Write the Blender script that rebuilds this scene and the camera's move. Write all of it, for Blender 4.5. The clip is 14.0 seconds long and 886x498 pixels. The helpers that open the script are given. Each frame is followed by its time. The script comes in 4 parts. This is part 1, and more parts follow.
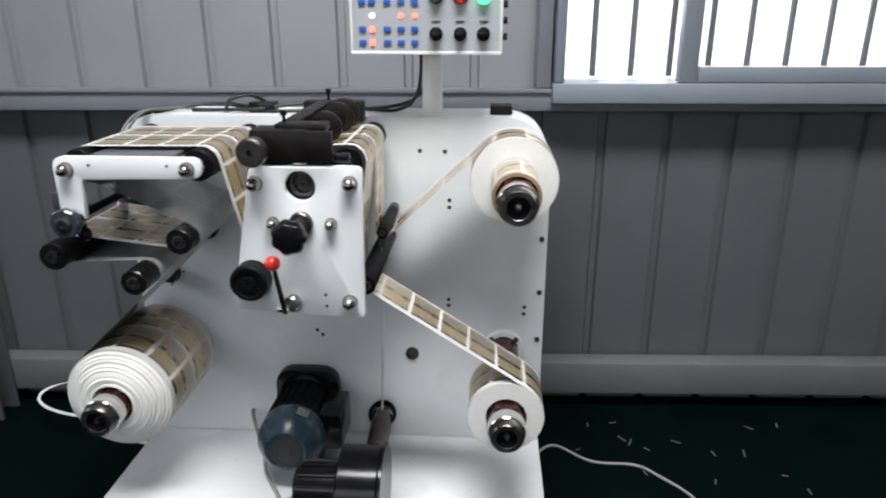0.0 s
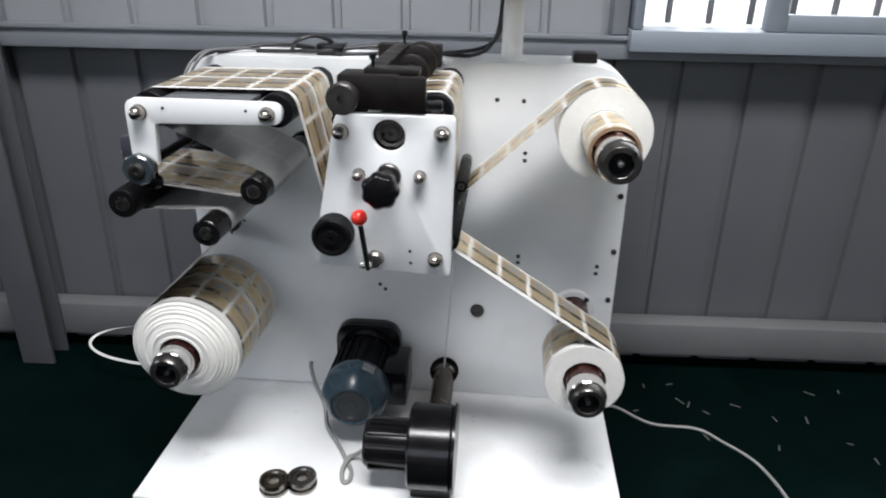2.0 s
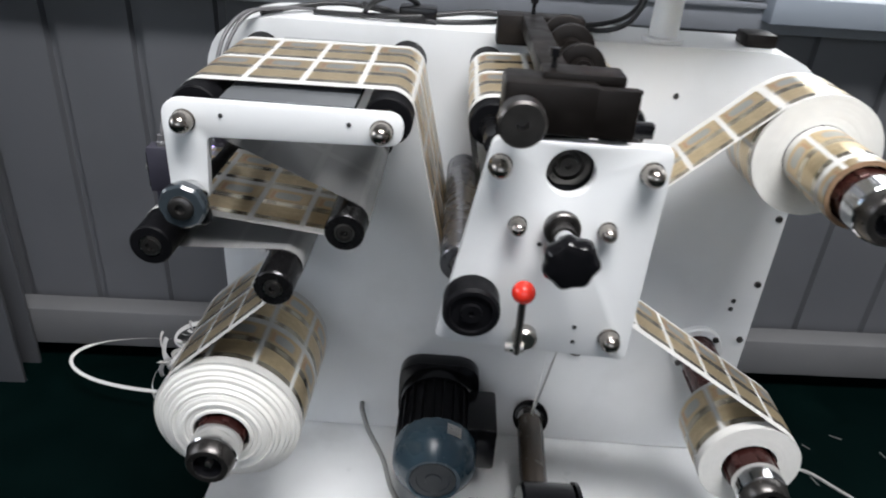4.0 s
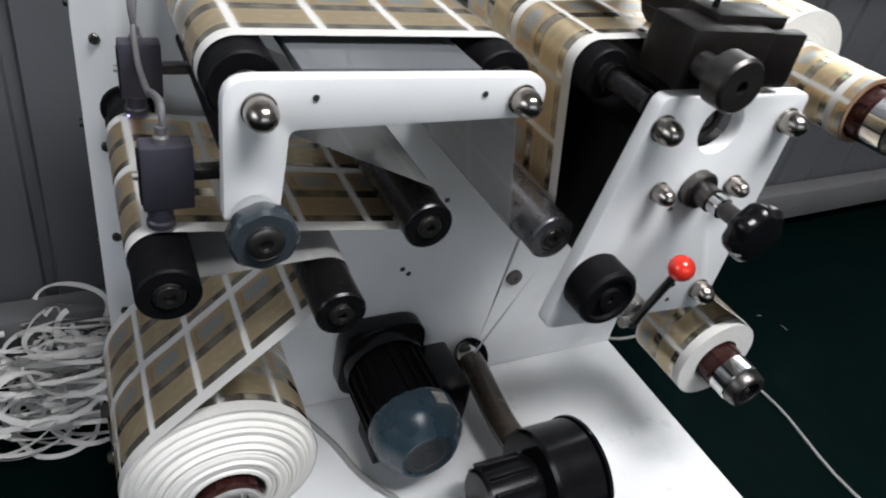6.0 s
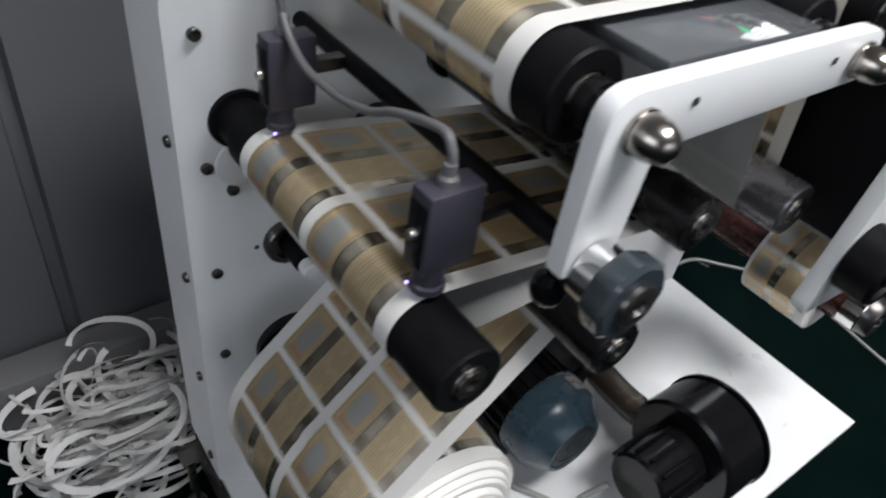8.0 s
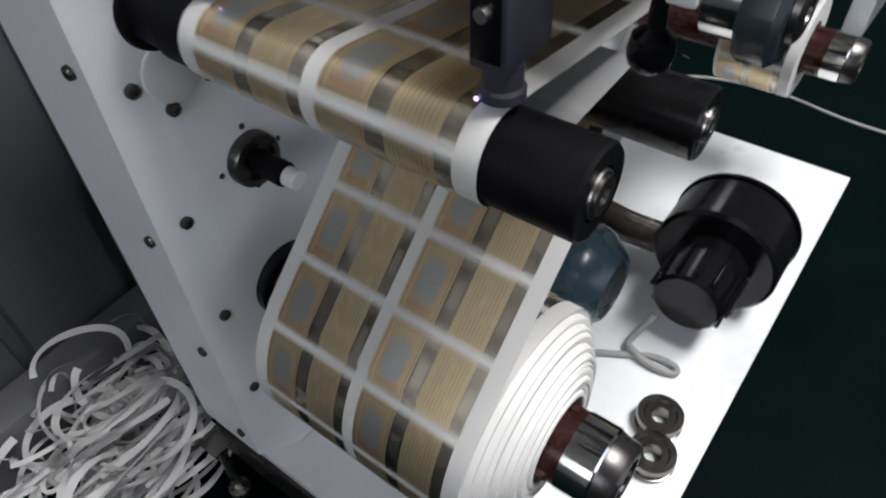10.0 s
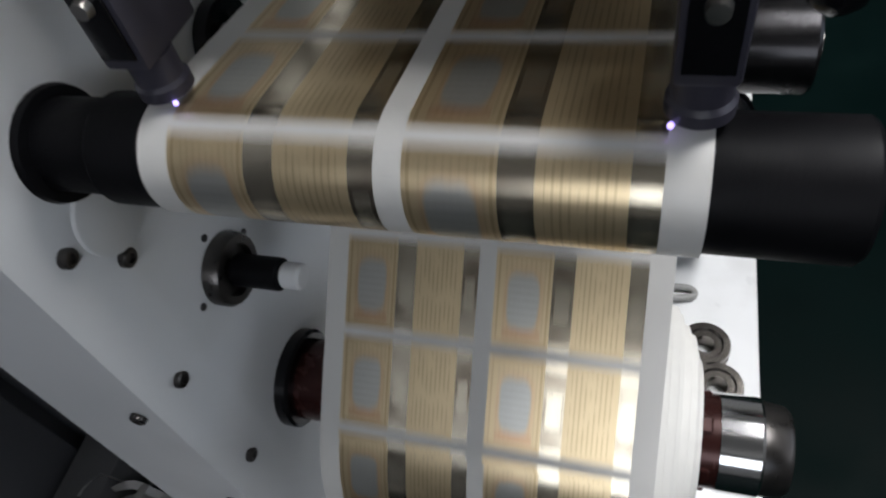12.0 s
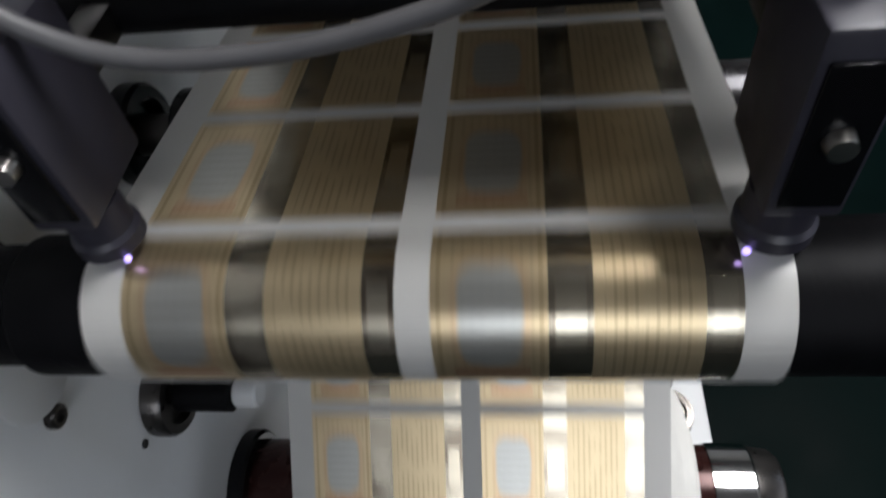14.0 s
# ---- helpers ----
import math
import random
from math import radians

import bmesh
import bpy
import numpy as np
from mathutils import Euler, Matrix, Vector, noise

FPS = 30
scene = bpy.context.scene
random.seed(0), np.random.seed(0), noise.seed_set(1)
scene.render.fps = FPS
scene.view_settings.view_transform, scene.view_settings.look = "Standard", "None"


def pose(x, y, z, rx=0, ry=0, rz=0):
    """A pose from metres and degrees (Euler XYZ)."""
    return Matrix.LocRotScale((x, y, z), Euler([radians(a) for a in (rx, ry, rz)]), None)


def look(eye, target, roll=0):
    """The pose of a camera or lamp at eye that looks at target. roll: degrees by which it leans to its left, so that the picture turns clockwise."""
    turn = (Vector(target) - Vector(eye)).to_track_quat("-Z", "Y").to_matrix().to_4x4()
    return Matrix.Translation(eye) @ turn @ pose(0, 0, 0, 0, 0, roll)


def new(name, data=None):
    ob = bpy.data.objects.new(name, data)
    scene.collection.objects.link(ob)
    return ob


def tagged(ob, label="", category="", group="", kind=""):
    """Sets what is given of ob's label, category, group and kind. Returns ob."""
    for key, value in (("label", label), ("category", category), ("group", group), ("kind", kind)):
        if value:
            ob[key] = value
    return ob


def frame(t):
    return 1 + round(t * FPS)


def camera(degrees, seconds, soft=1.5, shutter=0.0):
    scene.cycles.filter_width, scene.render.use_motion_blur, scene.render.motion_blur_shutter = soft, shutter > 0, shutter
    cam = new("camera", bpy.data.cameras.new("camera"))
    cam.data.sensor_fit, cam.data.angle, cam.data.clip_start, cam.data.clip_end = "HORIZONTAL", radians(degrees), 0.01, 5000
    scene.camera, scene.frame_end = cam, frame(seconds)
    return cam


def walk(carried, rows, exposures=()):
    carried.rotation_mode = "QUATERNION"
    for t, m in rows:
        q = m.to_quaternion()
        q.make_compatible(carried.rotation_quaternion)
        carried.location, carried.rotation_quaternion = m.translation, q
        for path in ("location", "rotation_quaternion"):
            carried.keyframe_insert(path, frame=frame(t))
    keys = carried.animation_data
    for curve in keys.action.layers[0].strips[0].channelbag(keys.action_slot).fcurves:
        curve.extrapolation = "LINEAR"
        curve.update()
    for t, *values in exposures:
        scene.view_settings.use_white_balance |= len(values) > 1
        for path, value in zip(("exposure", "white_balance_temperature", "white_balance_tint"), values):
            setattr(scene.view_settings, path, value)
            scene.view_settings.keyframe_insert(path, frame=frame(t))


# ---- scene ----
cam = camera(65.0, 14.0, soft=2.0, shutter=0.6)
ROWS = [
    (0, -0.0115, -1.5563, 1.2130, 3.61, -19.19, -0.04),
    (0.5, -0.0581, -1.5673, 1.2074, 4.36, -19.41, 0.97),
    (1, -0.0963, -1.5742, 1.2070, 5.24, -20.27, 0.54),
    (1.5, -0.1110, -1.5579, 1.2047, 4.87, -22.29, 0.53),
    (2, -0.1493, -1.5002, 1.2022, 4.72, -23.42, 1.00),
    (2.5, -0.2308, -1.4162, 1.2111, 3.96, -24.05, 2.33),
    (2.7, -0.2614, -1.3831, 1.2115, 3.67, -24.60, 2.38),
    (4.8, -0.6180, -0.9684, 1.1829, -8.60, -31.32, 8.25),
    (5, -0.6636, -0.9392, 1.1765, -13.36, -31.97, 8.40),
    (5.5, -0.7863, -0.8792, 1.1768, -25.10, -34.40, 8.55),
    (6, -0.8740, -0.8363, 1.1652, -31.87, -34.77, 12.13),
    (6.5, -0.8787, -0.7834, 1.1626, -30.67, -36.02, 14.55),
    (7, -0.9029, -0.7188, 1.1450, -31.78, -37.22, 16.30),
    (7.5, -0.9817, -0.6129, 1.1285, -37.76, -38.62, 9.58),
    (8, -1.0452, -0.5559, 1.1033, -41.83, -39.31, 9.75),
    (8.5, -1.0749, -0.5203, 1.0739, -43.59, -40.67, 7.53),
    (9, -1.0948, -0.4989, 1.0482, -46.65, -41.56, 4.69),
    (9.2, -1.0981, -0.4863, 1.0326, -48.37, -42.30, 3.17),
    (11.3, -1.0271, -0.3767, 0.9719, -54.11, -47.76, -15.08),
    (11.5, -1.0286, -0.3439, 0.9793, -56.64, -47.92, -16.76),
    (12, -1.0265, -0.2890, 0.9648, -64.62, -49.88, -14.58),
    (12.5, -1.0427, -0.2682, 0.9424, -70.01, -50.01, -9.61),
    (13, -1.0208, -0.2388, 0.9390, -72.91, -48.00, -10.92),
    (13.5, -0.9933, -0.2251, 0.9481, -75.70, -49.48, -9.81),
    (14, -0.9724, -0.2300, 0.9690, -78.57, -50.58, -10.09),
]
EXPOSURES = [(0.0, 0.34), (2.7, 0.38), (5.0, 0.26), (7.5, 0.06), (8.5, 0.28), (9.0, 0.3), (11.5, -0.06), (14.0, -0.22)]
WAY = [(t, Matrix.Translation((x, y, z)) @ Euler((radians(90 + pitch), 0, radians(yaw))).to_matrix().to_4x4() @ pose(0, 0, 0, 0, 0, roll)) for t, x, y, z, yaw, pitch, roll in ROWS]
walk(cam, WAY, EXPOSURES)

# ---- light: overcast daylight by back window and assumed skylight, plus unseen fills ----
world = bpy.data.worlds.new("sky")
scene.world = world
world.use_nodes = True
wn = world.node_tree.nodes
sky = wn.new("ShaderNodeTexSky")
sky.sky_type, sky.sun_disc, sky.sun_elevation, sky.sun_rotation = "NISHITA", False, radians(40), radians(200)
world.node_tree.links.new(sky.outputs[0], wn["Background"].inputs[0])
wn["Background"].inputs[1].default_value = 0.15


def area_lamp(name, eye, target, w, h, watts, colour):
    data = bpy.data.lights.new(name, "AREA")
    data.shape, data.size, data.size_y, data.energy, data.color = "RECTANGLE", w, h, watts, colour
    ob = new(name, data)
    ob.matrix_world = look(eye, target)
    return ob


area_lamp("daylight_skylight", (-0.05, -1.35, 3.44), (-0.05, -1.35, 0), 1.7, 0.7, 132, (0.99, 0.985, 1.0))
# front and left lamps: assumed sources out of view, added to brighten
area_lamp("daylight_front_fill", (-0.6, -4.92, 2.2), (-0.6, 0, 1.9), 4.6, 1.5, 11, (0.985, 0.985, 1.0))
area_lamp("daylight_left_fill", (-4.42, -0.75, 2.2), (0, -0.75, 1.6), 2.3, 1.5, 31, (0.985, 0.985, 1.0))
area_lamp("daylight_back_window", (1.33, 0.62, 1.65), (1.33, -2, 1.0), 2.1, 1.1, 18, (0.97, 0.99, 1.0))


# ---- materials ----
def material(name, colour, rough=0.5, metal=0.0, var=0.08, scale=30.0, bump=0.0, bump_scale=200.0, wear=None, wear_amount=0.0, coat=0.0, emit=None, emit_strength=0.0, spec=0.5):
    m = bpy.data.materials.new(name)
    m.use_nodes = True
    nt = m.node_tree
    b = nt.nodes["Principled BSDF"]
    geo = nt.nodes.new("ShaderNodeTexCoord")
    n1 = nt.nodes.new("ShaderNodeTexNoise")
    n1.inputs["Scale"].default_value, n1.inputs["Detail"].default_value = scale, 6
    n2 = nt.nodes.new("ShaderNodeTexNoise")
    n2.inputs["Scale"].default_value, n2.inputs["Detail"].default_value = scale * 0.13, 3
    nt.links.new(geo.outputs["Object"], n1.inputs["Vector"])
    nt.links.new(geo.outputs["Object"], n2.inputs["Vector"])
    add = nt.nodes.new("ShaderNodeMath")
    add.operation = "ADD"
    nt.links.new(n1.outputs[0], add.inputs[0])
    nt.links.new(n2.outputs[0], add.inputs[1])
    mr = nt.nodes.new("ShaderNodeMapRange")
    mr.inputs[1].default_value, mr.inputs[2].default_value = 0.6, 1.4
    mr.inputs[3].default_value, mr.inputs[4].default_value = 1 - var, 1 + var
    nt.links.new(add.outputs[0], mr.inputs[0])
    mix = nt.nodes.new("ShaderNodeMix")
    mix.data_type, mix.blend_type = "RGBA", "MULTIPLY"
    mix.inputs[0].default_value = 1.0
    mix.inputs[6].default_value = (*colour, 1)
    nt.links.new(mr.outputs[0], mix.inputs[7])
    out = mix.outputs[2]
    if wear:
        ramp = nt.nodes.new("ShaderNodeMapRange")
        ramp.inputs[1].default_value, ramp.inputs[2].default_value = 0.56, 0.74
        ramp.inputs[3].default_value, ramp.inputs[4].default_value = 0.0, wear_amount
        n3 = nt.nodes.new("ShaderNodeTexNoise")
        n3.inputs["Scale"].default_value, n3.inputs["Detail"].default_value = scale * 0.45, 8
        nt.links.new(geo.outputs["Object"], n3.inputs["Vector"])
        nt.links.new(n3.outputs[0], ramp.inputs[0])
        wm = nt.nodes.new("ShaderNodeMix")
        wm.data_type = "RGBA"
        nt.links.new(ramp.outputs[0], wm.inputs[0])
        nt.links.new(out, wm.inputs[6])
        wm.inputs[7].default_value = (*wear, 1)
        out = wm.outputs[2]
    nt.links.new(out, b.inputs["Base Color"])
    rr = nt.nodes.new("ShaderNodeMapRange")
    rr.inputs[1].default_value, rr.inputs[2].default_value = 0.3, 0.7
    rr.inputs[3].default_value, rr.inputs[4].default_value = max(0.02, rough * 0.8), min(1, rough * 1.2)
    nt.links.new(n1.outputs[0], rr.inputs[0])
    nt.links.new(rr.outputs[0], b.inputs["Roughness"])
    b.inputs["Metallic"].default_value = metal
    b.inputs["Specular IOR Level"].default_value = spec
    b.inputs["Coat Weight"].default_value = coat
    if bump:
        nb = nt.nodes.new("ShaderNodeTexNoise")
        nb.inputs["Scale"].default_value, nb.inputs["Detail"].default_value = bump_scale, 4
        nt.links.new(geo.outputs["Object"], nb.inputs["Vector"])
        bp = nt.nodes.new("ShaderNodeBump")
        bp.inputs["Strength"].default_value, bp.inputs["Distance"].default_value = bump, 0.002
        nt.links.new(nb.outputs[0], bp.inputs["Height"])
        nt.links.new(bp.outputs[0], b.inputs["Normal"])
    if emit:
        b.inputs["Emission Color"].default_value = (*emit, 1)
        b.inputs["Emission Strength"].default_value = emit_strength
    return m


WHITE = material("white_machine_paint", (0.74, 0.75, 0.75), 0.38, var=0.04, scale=14, bump=0.06, bump_scale=260, wear=(0.5, 0.5, 0.48), wear_amount=0.25)
DECKWHITE = material("white_deck_paint", (0.76, 0.77, 0.77), 0.33, var=0.04, scale=18, bump=0.05, bump_scale=300, wear=(0.42, 0.42, 0.4), wear_amount=0.3)
RUBBER = material("black_rubber", (0.005, 0.005, 0.006), 0.5, spec=0.1, var=0.25, scale=60, bump=0.15, bump_scale=500)
PLASTIC = material("black_plastic", (0.005, 0.005, 0.006), 0.2, spec=0.32, var=0.2, scale=40)
ANODISED = material("black_anodised_aluminium", (0.012, 0.0115, 0.011), 0.35, metal=0.4, var=0.2, scale=60, bump=0.08, bump_scale=400)
OXIDE = material("browned_steel", (0.011, 0.009, 0.008), 0.42, metal=0.35, spec=0.25, var=0.3, scale=50, bump=0.1, bump_scale=300, wear=(0.04, 0.032, 0.027), wear_amount=0.45)
CHROME = material("chrome", (0.72, 0.72, 0.72), 0.12, metal=1.0, var=0.05, scale=40)
STEEL = material("turned_steel", (0.5, 0.48, 0.45), 0.3, metal=1.0, var=0.12, scale=70, bump=0.05, bump_scale=400)
DARKSTEEL = material("dark_steel", (0.1, 0.094, 0.09), 0.32, metal=0.9, var=0.25, scale=60)
MAROON = material("maroon_shaft", (0.045, 0.014, 0.012), 0.26, metal=0.45, var=0.2, scale=50)
TEAL = material("dark_teal_motor_paint", (0.03, 0.058, 0.08), 0.28, var=0.15, scale=30)
SENSOR = material("grey_sensor_housing", (0.038, 0.036, 0.05), 0.4, var=0.1, scale=60)
KNOBGREY = material("grey_knob", (0.036, 0.046, 0.054), 0.14, var=0.15, scale=50, coat=0.3)
NICKEL = material("dull_nickel", (0.36, 0.33, 0.3), 0.24, metal=1.0, var=0.12, scale=60)
CARD = material("brown_card", (0.27, 0.17, 0.1), 0.7, var=0.12, scale=60, bump=0.1, bump_scale=400)
RED = material("red_ball", (0.75, 0.035, 0.02), 0.22, var=0.05, scale=40, coat=0.4)
PAPER = material("white_paper_edges", (0.74, 0.73, 0.69), 0.6, var=0.06, scale=90, bump=0.15, bump_scale=600)
TAPE = material("white_trim_strip", (0.62, 0.61, 0.59), 0.5, var=0.08, scale=40)
CABLEGREY = material("grey_cable", (0.12, 0.118, 0.122), 0.45, var=0.1, scale=80)
CABLEWHITE = material("white_cable", (0.27, 0.27, 0.26), 0.5, var=0.1, scale=80)
CABLEBLACK = material("black_cable", (0.015, 0.015, 0.016), 0.4, var=0.15, scale=80)
GLASSGREY = material("grey_inspection_plate", (0.1, 0.106, 0.112), 0.035, var=0.05, scale=10, coat=0.5)
ROLLERGREY = material("grey_metal_roller", (0.2, 0.2, 0.215), 0.28, metal=0.85, var=0.05, scale=50, bump=0.015, bump_scale=400)
# two greys paint the light on the upper wall and shade below it
WALL_LIT = material("grey_wall_panel_lit", (0.225, 0.232, 0.248), 0.4, var=0.06, scale=5, bump=0.04, bump_scale=40, wear=(0.18, 0.184, 0.195), wear_amount=0.4)
WALL_SHADED = material("grey_sheet_shaded", (0.095, 0.098, 0.106), 0.42, var=0.06, scale=5, bump=0.05, bump_scale=40, wear=(0.07, 0.07, 0.075), wear_amount=0.5)
GIRT = material("grey_painted_steel", (0.17, 0.18, 0.2), 0.4, var=0.08, scale=10, wear=(0.12, 0.12, 0.12), wear_amount=0.4)
FRAME = material("blue_grey_aluminium", (0.2, 0.225, 0.26), 0.4, metal=0.1, var=0.05, scale=12)
KERB = material("grey_kerb", (0.13, 0.131, 0.134), 0.6, var=0.12, scale=14, bump=0.1, bump_scale=120)
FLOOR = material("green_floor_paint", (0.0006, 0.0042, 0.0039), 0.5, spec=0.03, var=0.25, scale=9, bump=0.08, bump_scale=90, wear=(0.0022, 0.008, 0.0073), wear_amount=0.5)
PLASTER = material("grey_plaster", (0.3, 0.3, 0.3), 0.8, var=0.06, scale=6)
SUCTION = material("smoky_hose", (0.06, 0.047, 0.036), 0.25, var=0.15, scale=30, coat=0.3)
# emission stands in for daylight on the building front
OUTSIDE = material("outside_glow", (0.8, 0.82, 0.85), 0.9, var=0.12, scale=2.5, emit=(0.95, 0.98, 1.0), emit_strength=1.0)
BARDARK = material("window_bar_paint", (0.12, 0.12, 0.13), 0.4, var=0.1, scale=40)
PANELGREY = material("control_panel_foil", (0.34, 0.355, 0.375), 0.4, var=0.04, scale=20)
BLUEKEY = material("blue_key", (0.02, 0.08, 0.35), 0.4, var=0.05, scale=50)
LEDRED = material("red_led", (0.6, 0.05, 0.03), 0.3, emit=(1.0, 0.16, 0.1), emit_strength=2.4)
LEDGREEN = material("green_lamp", (0.05, 0.6, 0.25), 0.3, emit=(0.1, 1.0, 0.4), emit_strength=1.5)
LEDWHITE = material("white_led", (0.8, 0.8, 0.8), 0.3, emit=(1, 0.9, 0.8), emit_strength=2.0)
LEDVIOLET = material("violet_led", (0.4, 0.3, 0.9), 0.3, emit=(0.45, 0.35, 1.0), emit_strength=2.5)
SCRAP = material("dusty_paper", (0.09, 0.092, 0.09), 0.7, var=0.1, scale=60)
ROLLERDARK = material("dark_metal_roller", (0.035, 0.034, 0.036), 0.26, metal=0.85, var=0.08, scale=60, bump=0.02, bump_scale=400)
SOOT = material("dark_grey_plate", (0.02, 0.025, 0.03), 0.5, var=0.2, scale=60)
RINGSTEEL = material("polished_dark_steel", (0.24, 0.22, 0.2), 0.2, metal=1.0, var=0.1, scale=60)
INK = material("dark_ink", (0.03, 0.03, 0.03), 0.6)


def web_material():
    """Gold labels in two lanes on a white liner: u across the web, v along it, one label per unit."""
    m = bpy.data.materials.new("gold_label_print")
    m.use_nodes = True
    nt = m.node_tree
    b = nt.nodes["Principled BSDF"]
    uv = nt.nodes.new("ShaderNodeUVMap")
    uv.uv_map = "web"
    sep = nt.nodes.new("ShaderNodeSeparateXYZ")
    nt.links.new(uv.outputs[0], sep.inputs[0])

    def calc(op, a, c=None):
        n = nt.nodes.new("ShaderNodeMath")
        n.operation = op
        for i, v in enumerate((a, c)):
            if v is None:
                continue
            if isinstance(v, (int, float)):
                n.inputs[i].default_value = v
            else:
                nt.links.new(v, n.inputs[i])
        return n.outputs[0]

    def inside(v, lo, hi):
        return calc("MULTIPLY", calc("GREATER_THAN", v, lo), calc("LESS_THAN", v, hi))

    def either(a, c):
        return calc("MAXIMUM", a, c)

    def blend(f, a, c):
        n = nt.nodes.new("ShaderNodeMix")
        n.data_type = "RGBA"
        nt.links.new(f, n.inputs[0])
        for i, v in ((6, a), (7, c)):
            if isinstance(v, tuple):
                n.inputs[i].default_value = (*v, 1)
            else:
                nt.links.new(v, n.inputs[i])
        return n.outputs[2]

    u, v0 = sep.outputs[0], sep.outputs[1]
    v = calc("SUBTRACT", 1.0, calc("FRACT", v0))
    w = calc("DIVIDE", calc("FLOORED_MODULO", calc("SUBTRACT", u, 0.065), 0.46), 0.41)
    white = either(either(calc("GREATER_THAN", w, 1.0), calc("GREATER_THAN", u, 0.935)), either(calc("LESS_THAN", u, 0.065), calc("GREATER_THAN", v, 0.89)))
    foil = either(inside(w, 0.39, 0.535), inside(w, 0.885, 1.0))
    noise_co = nt.nodes.new("ShaderNodeCombineXYZ")
    nt.links.new(calc("MULTIPLY", u, 30.0), noise_co.inputs[0])
    nt.links.new(calc("MULTIPLY", v0, 5.0), noise_co.inputs[1])
    fine = nt.nodes.new("ShaderNodeTexNoise")
    fine.inputs["Scale"].default_value, fine.inputs["Detail"].default_value = 1.0, 5
    nt.links.new(noise_co.outputs[0], fine.inputs["Vector"])
    # text lines
    lines = calc("GREATER_THAN", calc("SINE", calc("MULTIPLY", w, 190.0)), 0.5)
    broken = calc("MULTIPLY", lines, calc("GREATER_THAN", fine.outputs[0], 0.44))
    text_zone = calc("MULTIPLY", either(inside(w, 0.57, 0.86), calc("MULTIPLY", inside(w, 0.05, 0.35), 0.5)), inside(v, 0.06, 0.83))
    gold = blend(calc("MULTIPLY", fine.outputs[0], 0.8), (0.74, 0.60, 0.38), (0.57, 0.45, 0.27))
    gold = blend(calc("MULTIPLY", calc("MULTIPLY", broken, text_zone), 0.32), gold, (0.28, 0.18, 0.08))
    # picture field: a grey blue arch with a red foot
    du = calc("MULTIPLY", calc("SUBTRACT", w, 0.2), 8.6)
    dv = calc("MULTIPLY", calc("SUBTRACT", v, 0.46), 3.6)
    rad = calc("ADD", calc("POWER", calc("ABSOLUTE", du), 4.0), calc("POWER", calc("ABSOLUTE", dv), 4.0))
    wob = calc("ADD", rad, calc("MULTIPLY", calc("SUBTRACT", fine.outputs[0], 0.5), 0.8))
    arch = calc("MAXIMUM", 0.0, calc("MINIMUM", 1.0, calc("MULTIPLY", calc("SUBTRACT", 1.0, wob), 2.2)))
    halo = calc("MAXIMUM", 0.0, calc("MINIMUM", 1.0, calc("MULTIPLY", calc("SUBTRACT", 2.4, wob), 0.8)))
    foot = calc("MULTIPLY", inside(w, 0.07, 0.33), calc("MULTIPLY", inside(v, 0.74, 0.82), calc("GREATER_THAN", fine.outputs[0], 0.3)))
    frame_line = calc("MULTIPLY", inside(w, 0.02, 0.375), calc("SUBTRACT", 1.0, calc("MULTIPLY", inside(w, 0.035, 0.36), inside(v, 0.04, 0.85))))
    gold = blend(calc("MULTIPLY", frame_line, 0.35), gold, (0.3, 0.17, 0.06))
    gold = blend(calc("MULTIPLY", foot, 0.45), gold, (0.5, 0.2, 0.12))
    gold = blend(calc("MULTIPLY", halo, 0.3), gold, (0.6, 0.36, 0.22))
    gold = blend(calc("MULTIPLY", arch, 0.72), gold, blend(calc("GREATER_THAN", calc("SINE", calc("MULTIPLY", v, 95.0)), 0.2), (0.47, 0.54, 0.57), (0.36, 0.42, 0.44)))
    foilc = blend(fine.outputs[0], (0.72, 0.66, 0.53), (0.54, 0.48, 0.37))
    window = calc("MULTIPLY", either(inside(w, 0.43, 0.5), inside(w, 0.915, 0.975)), inside(v, 0.3, 0.62))
    blocks = calc("MULTIPLY", either(inside(v, 0.1, 0.3), inside(v, 0.62, 0.82)), calc("SUBTRACT", 1.0, window))
    sides = calc("MULTIPLY", inside(v, 0.1, 0.82), either(either(inside(w, 0.39, 0.412), inside(w, 0.513, 0.535)), either(inside(w, 0.885, 0.905), inside(w, 0.98, 1.0))))
    ends = either(blocks, sides)
    patch_co = nt.nodes.new("ShaderNodeCombineXYZ")
    nt.links.new(calc("MULTIPLY", u, 5.0), patch_co.inputs[0])
    nt.links.new(calc("MULTIPLY", v0, 2.3), patch_co.inputs[1])
    patch = nt.nodes.new("ShaderNodeTexNoise")
    patch.inputs["Scale"].default_value, patch.inputs["Detail"].default_value = 1.0, 2
    nt.links.new(patch_co.outputs[0], patch.inputs["Vector"])
    dark = calc("MAXIMUM", 0.0, calc("MINIMUM", 1.0, calc("MULTIPLY", calc("SUBTRACT", patch.outputs[0], 0.44), 5.0)))
    foilc = blend(calc("MULTIPLY", ends, calc("ADD", 0.18, calc("MULTIPLY", dark, 0.6))), foilc, (0.12, 0.085, 0.06))
    col = blend(foil, gold, foilc)
    col = blend(white, col, (0.64, 0.63, 0.6))
    nt.links.new(col, b.inputs["Base Color"])
    ink = calc("SUBTRACT", 1.0, white)
    isfoil = calc("MULTIPLY", foil, ink)
    nt.links.new(calc("ADD", calc("MULTIPLY", isfoil, 0.2), calc("MULTIPLY", ink, 0.74)), b.inputs["Metallic"])
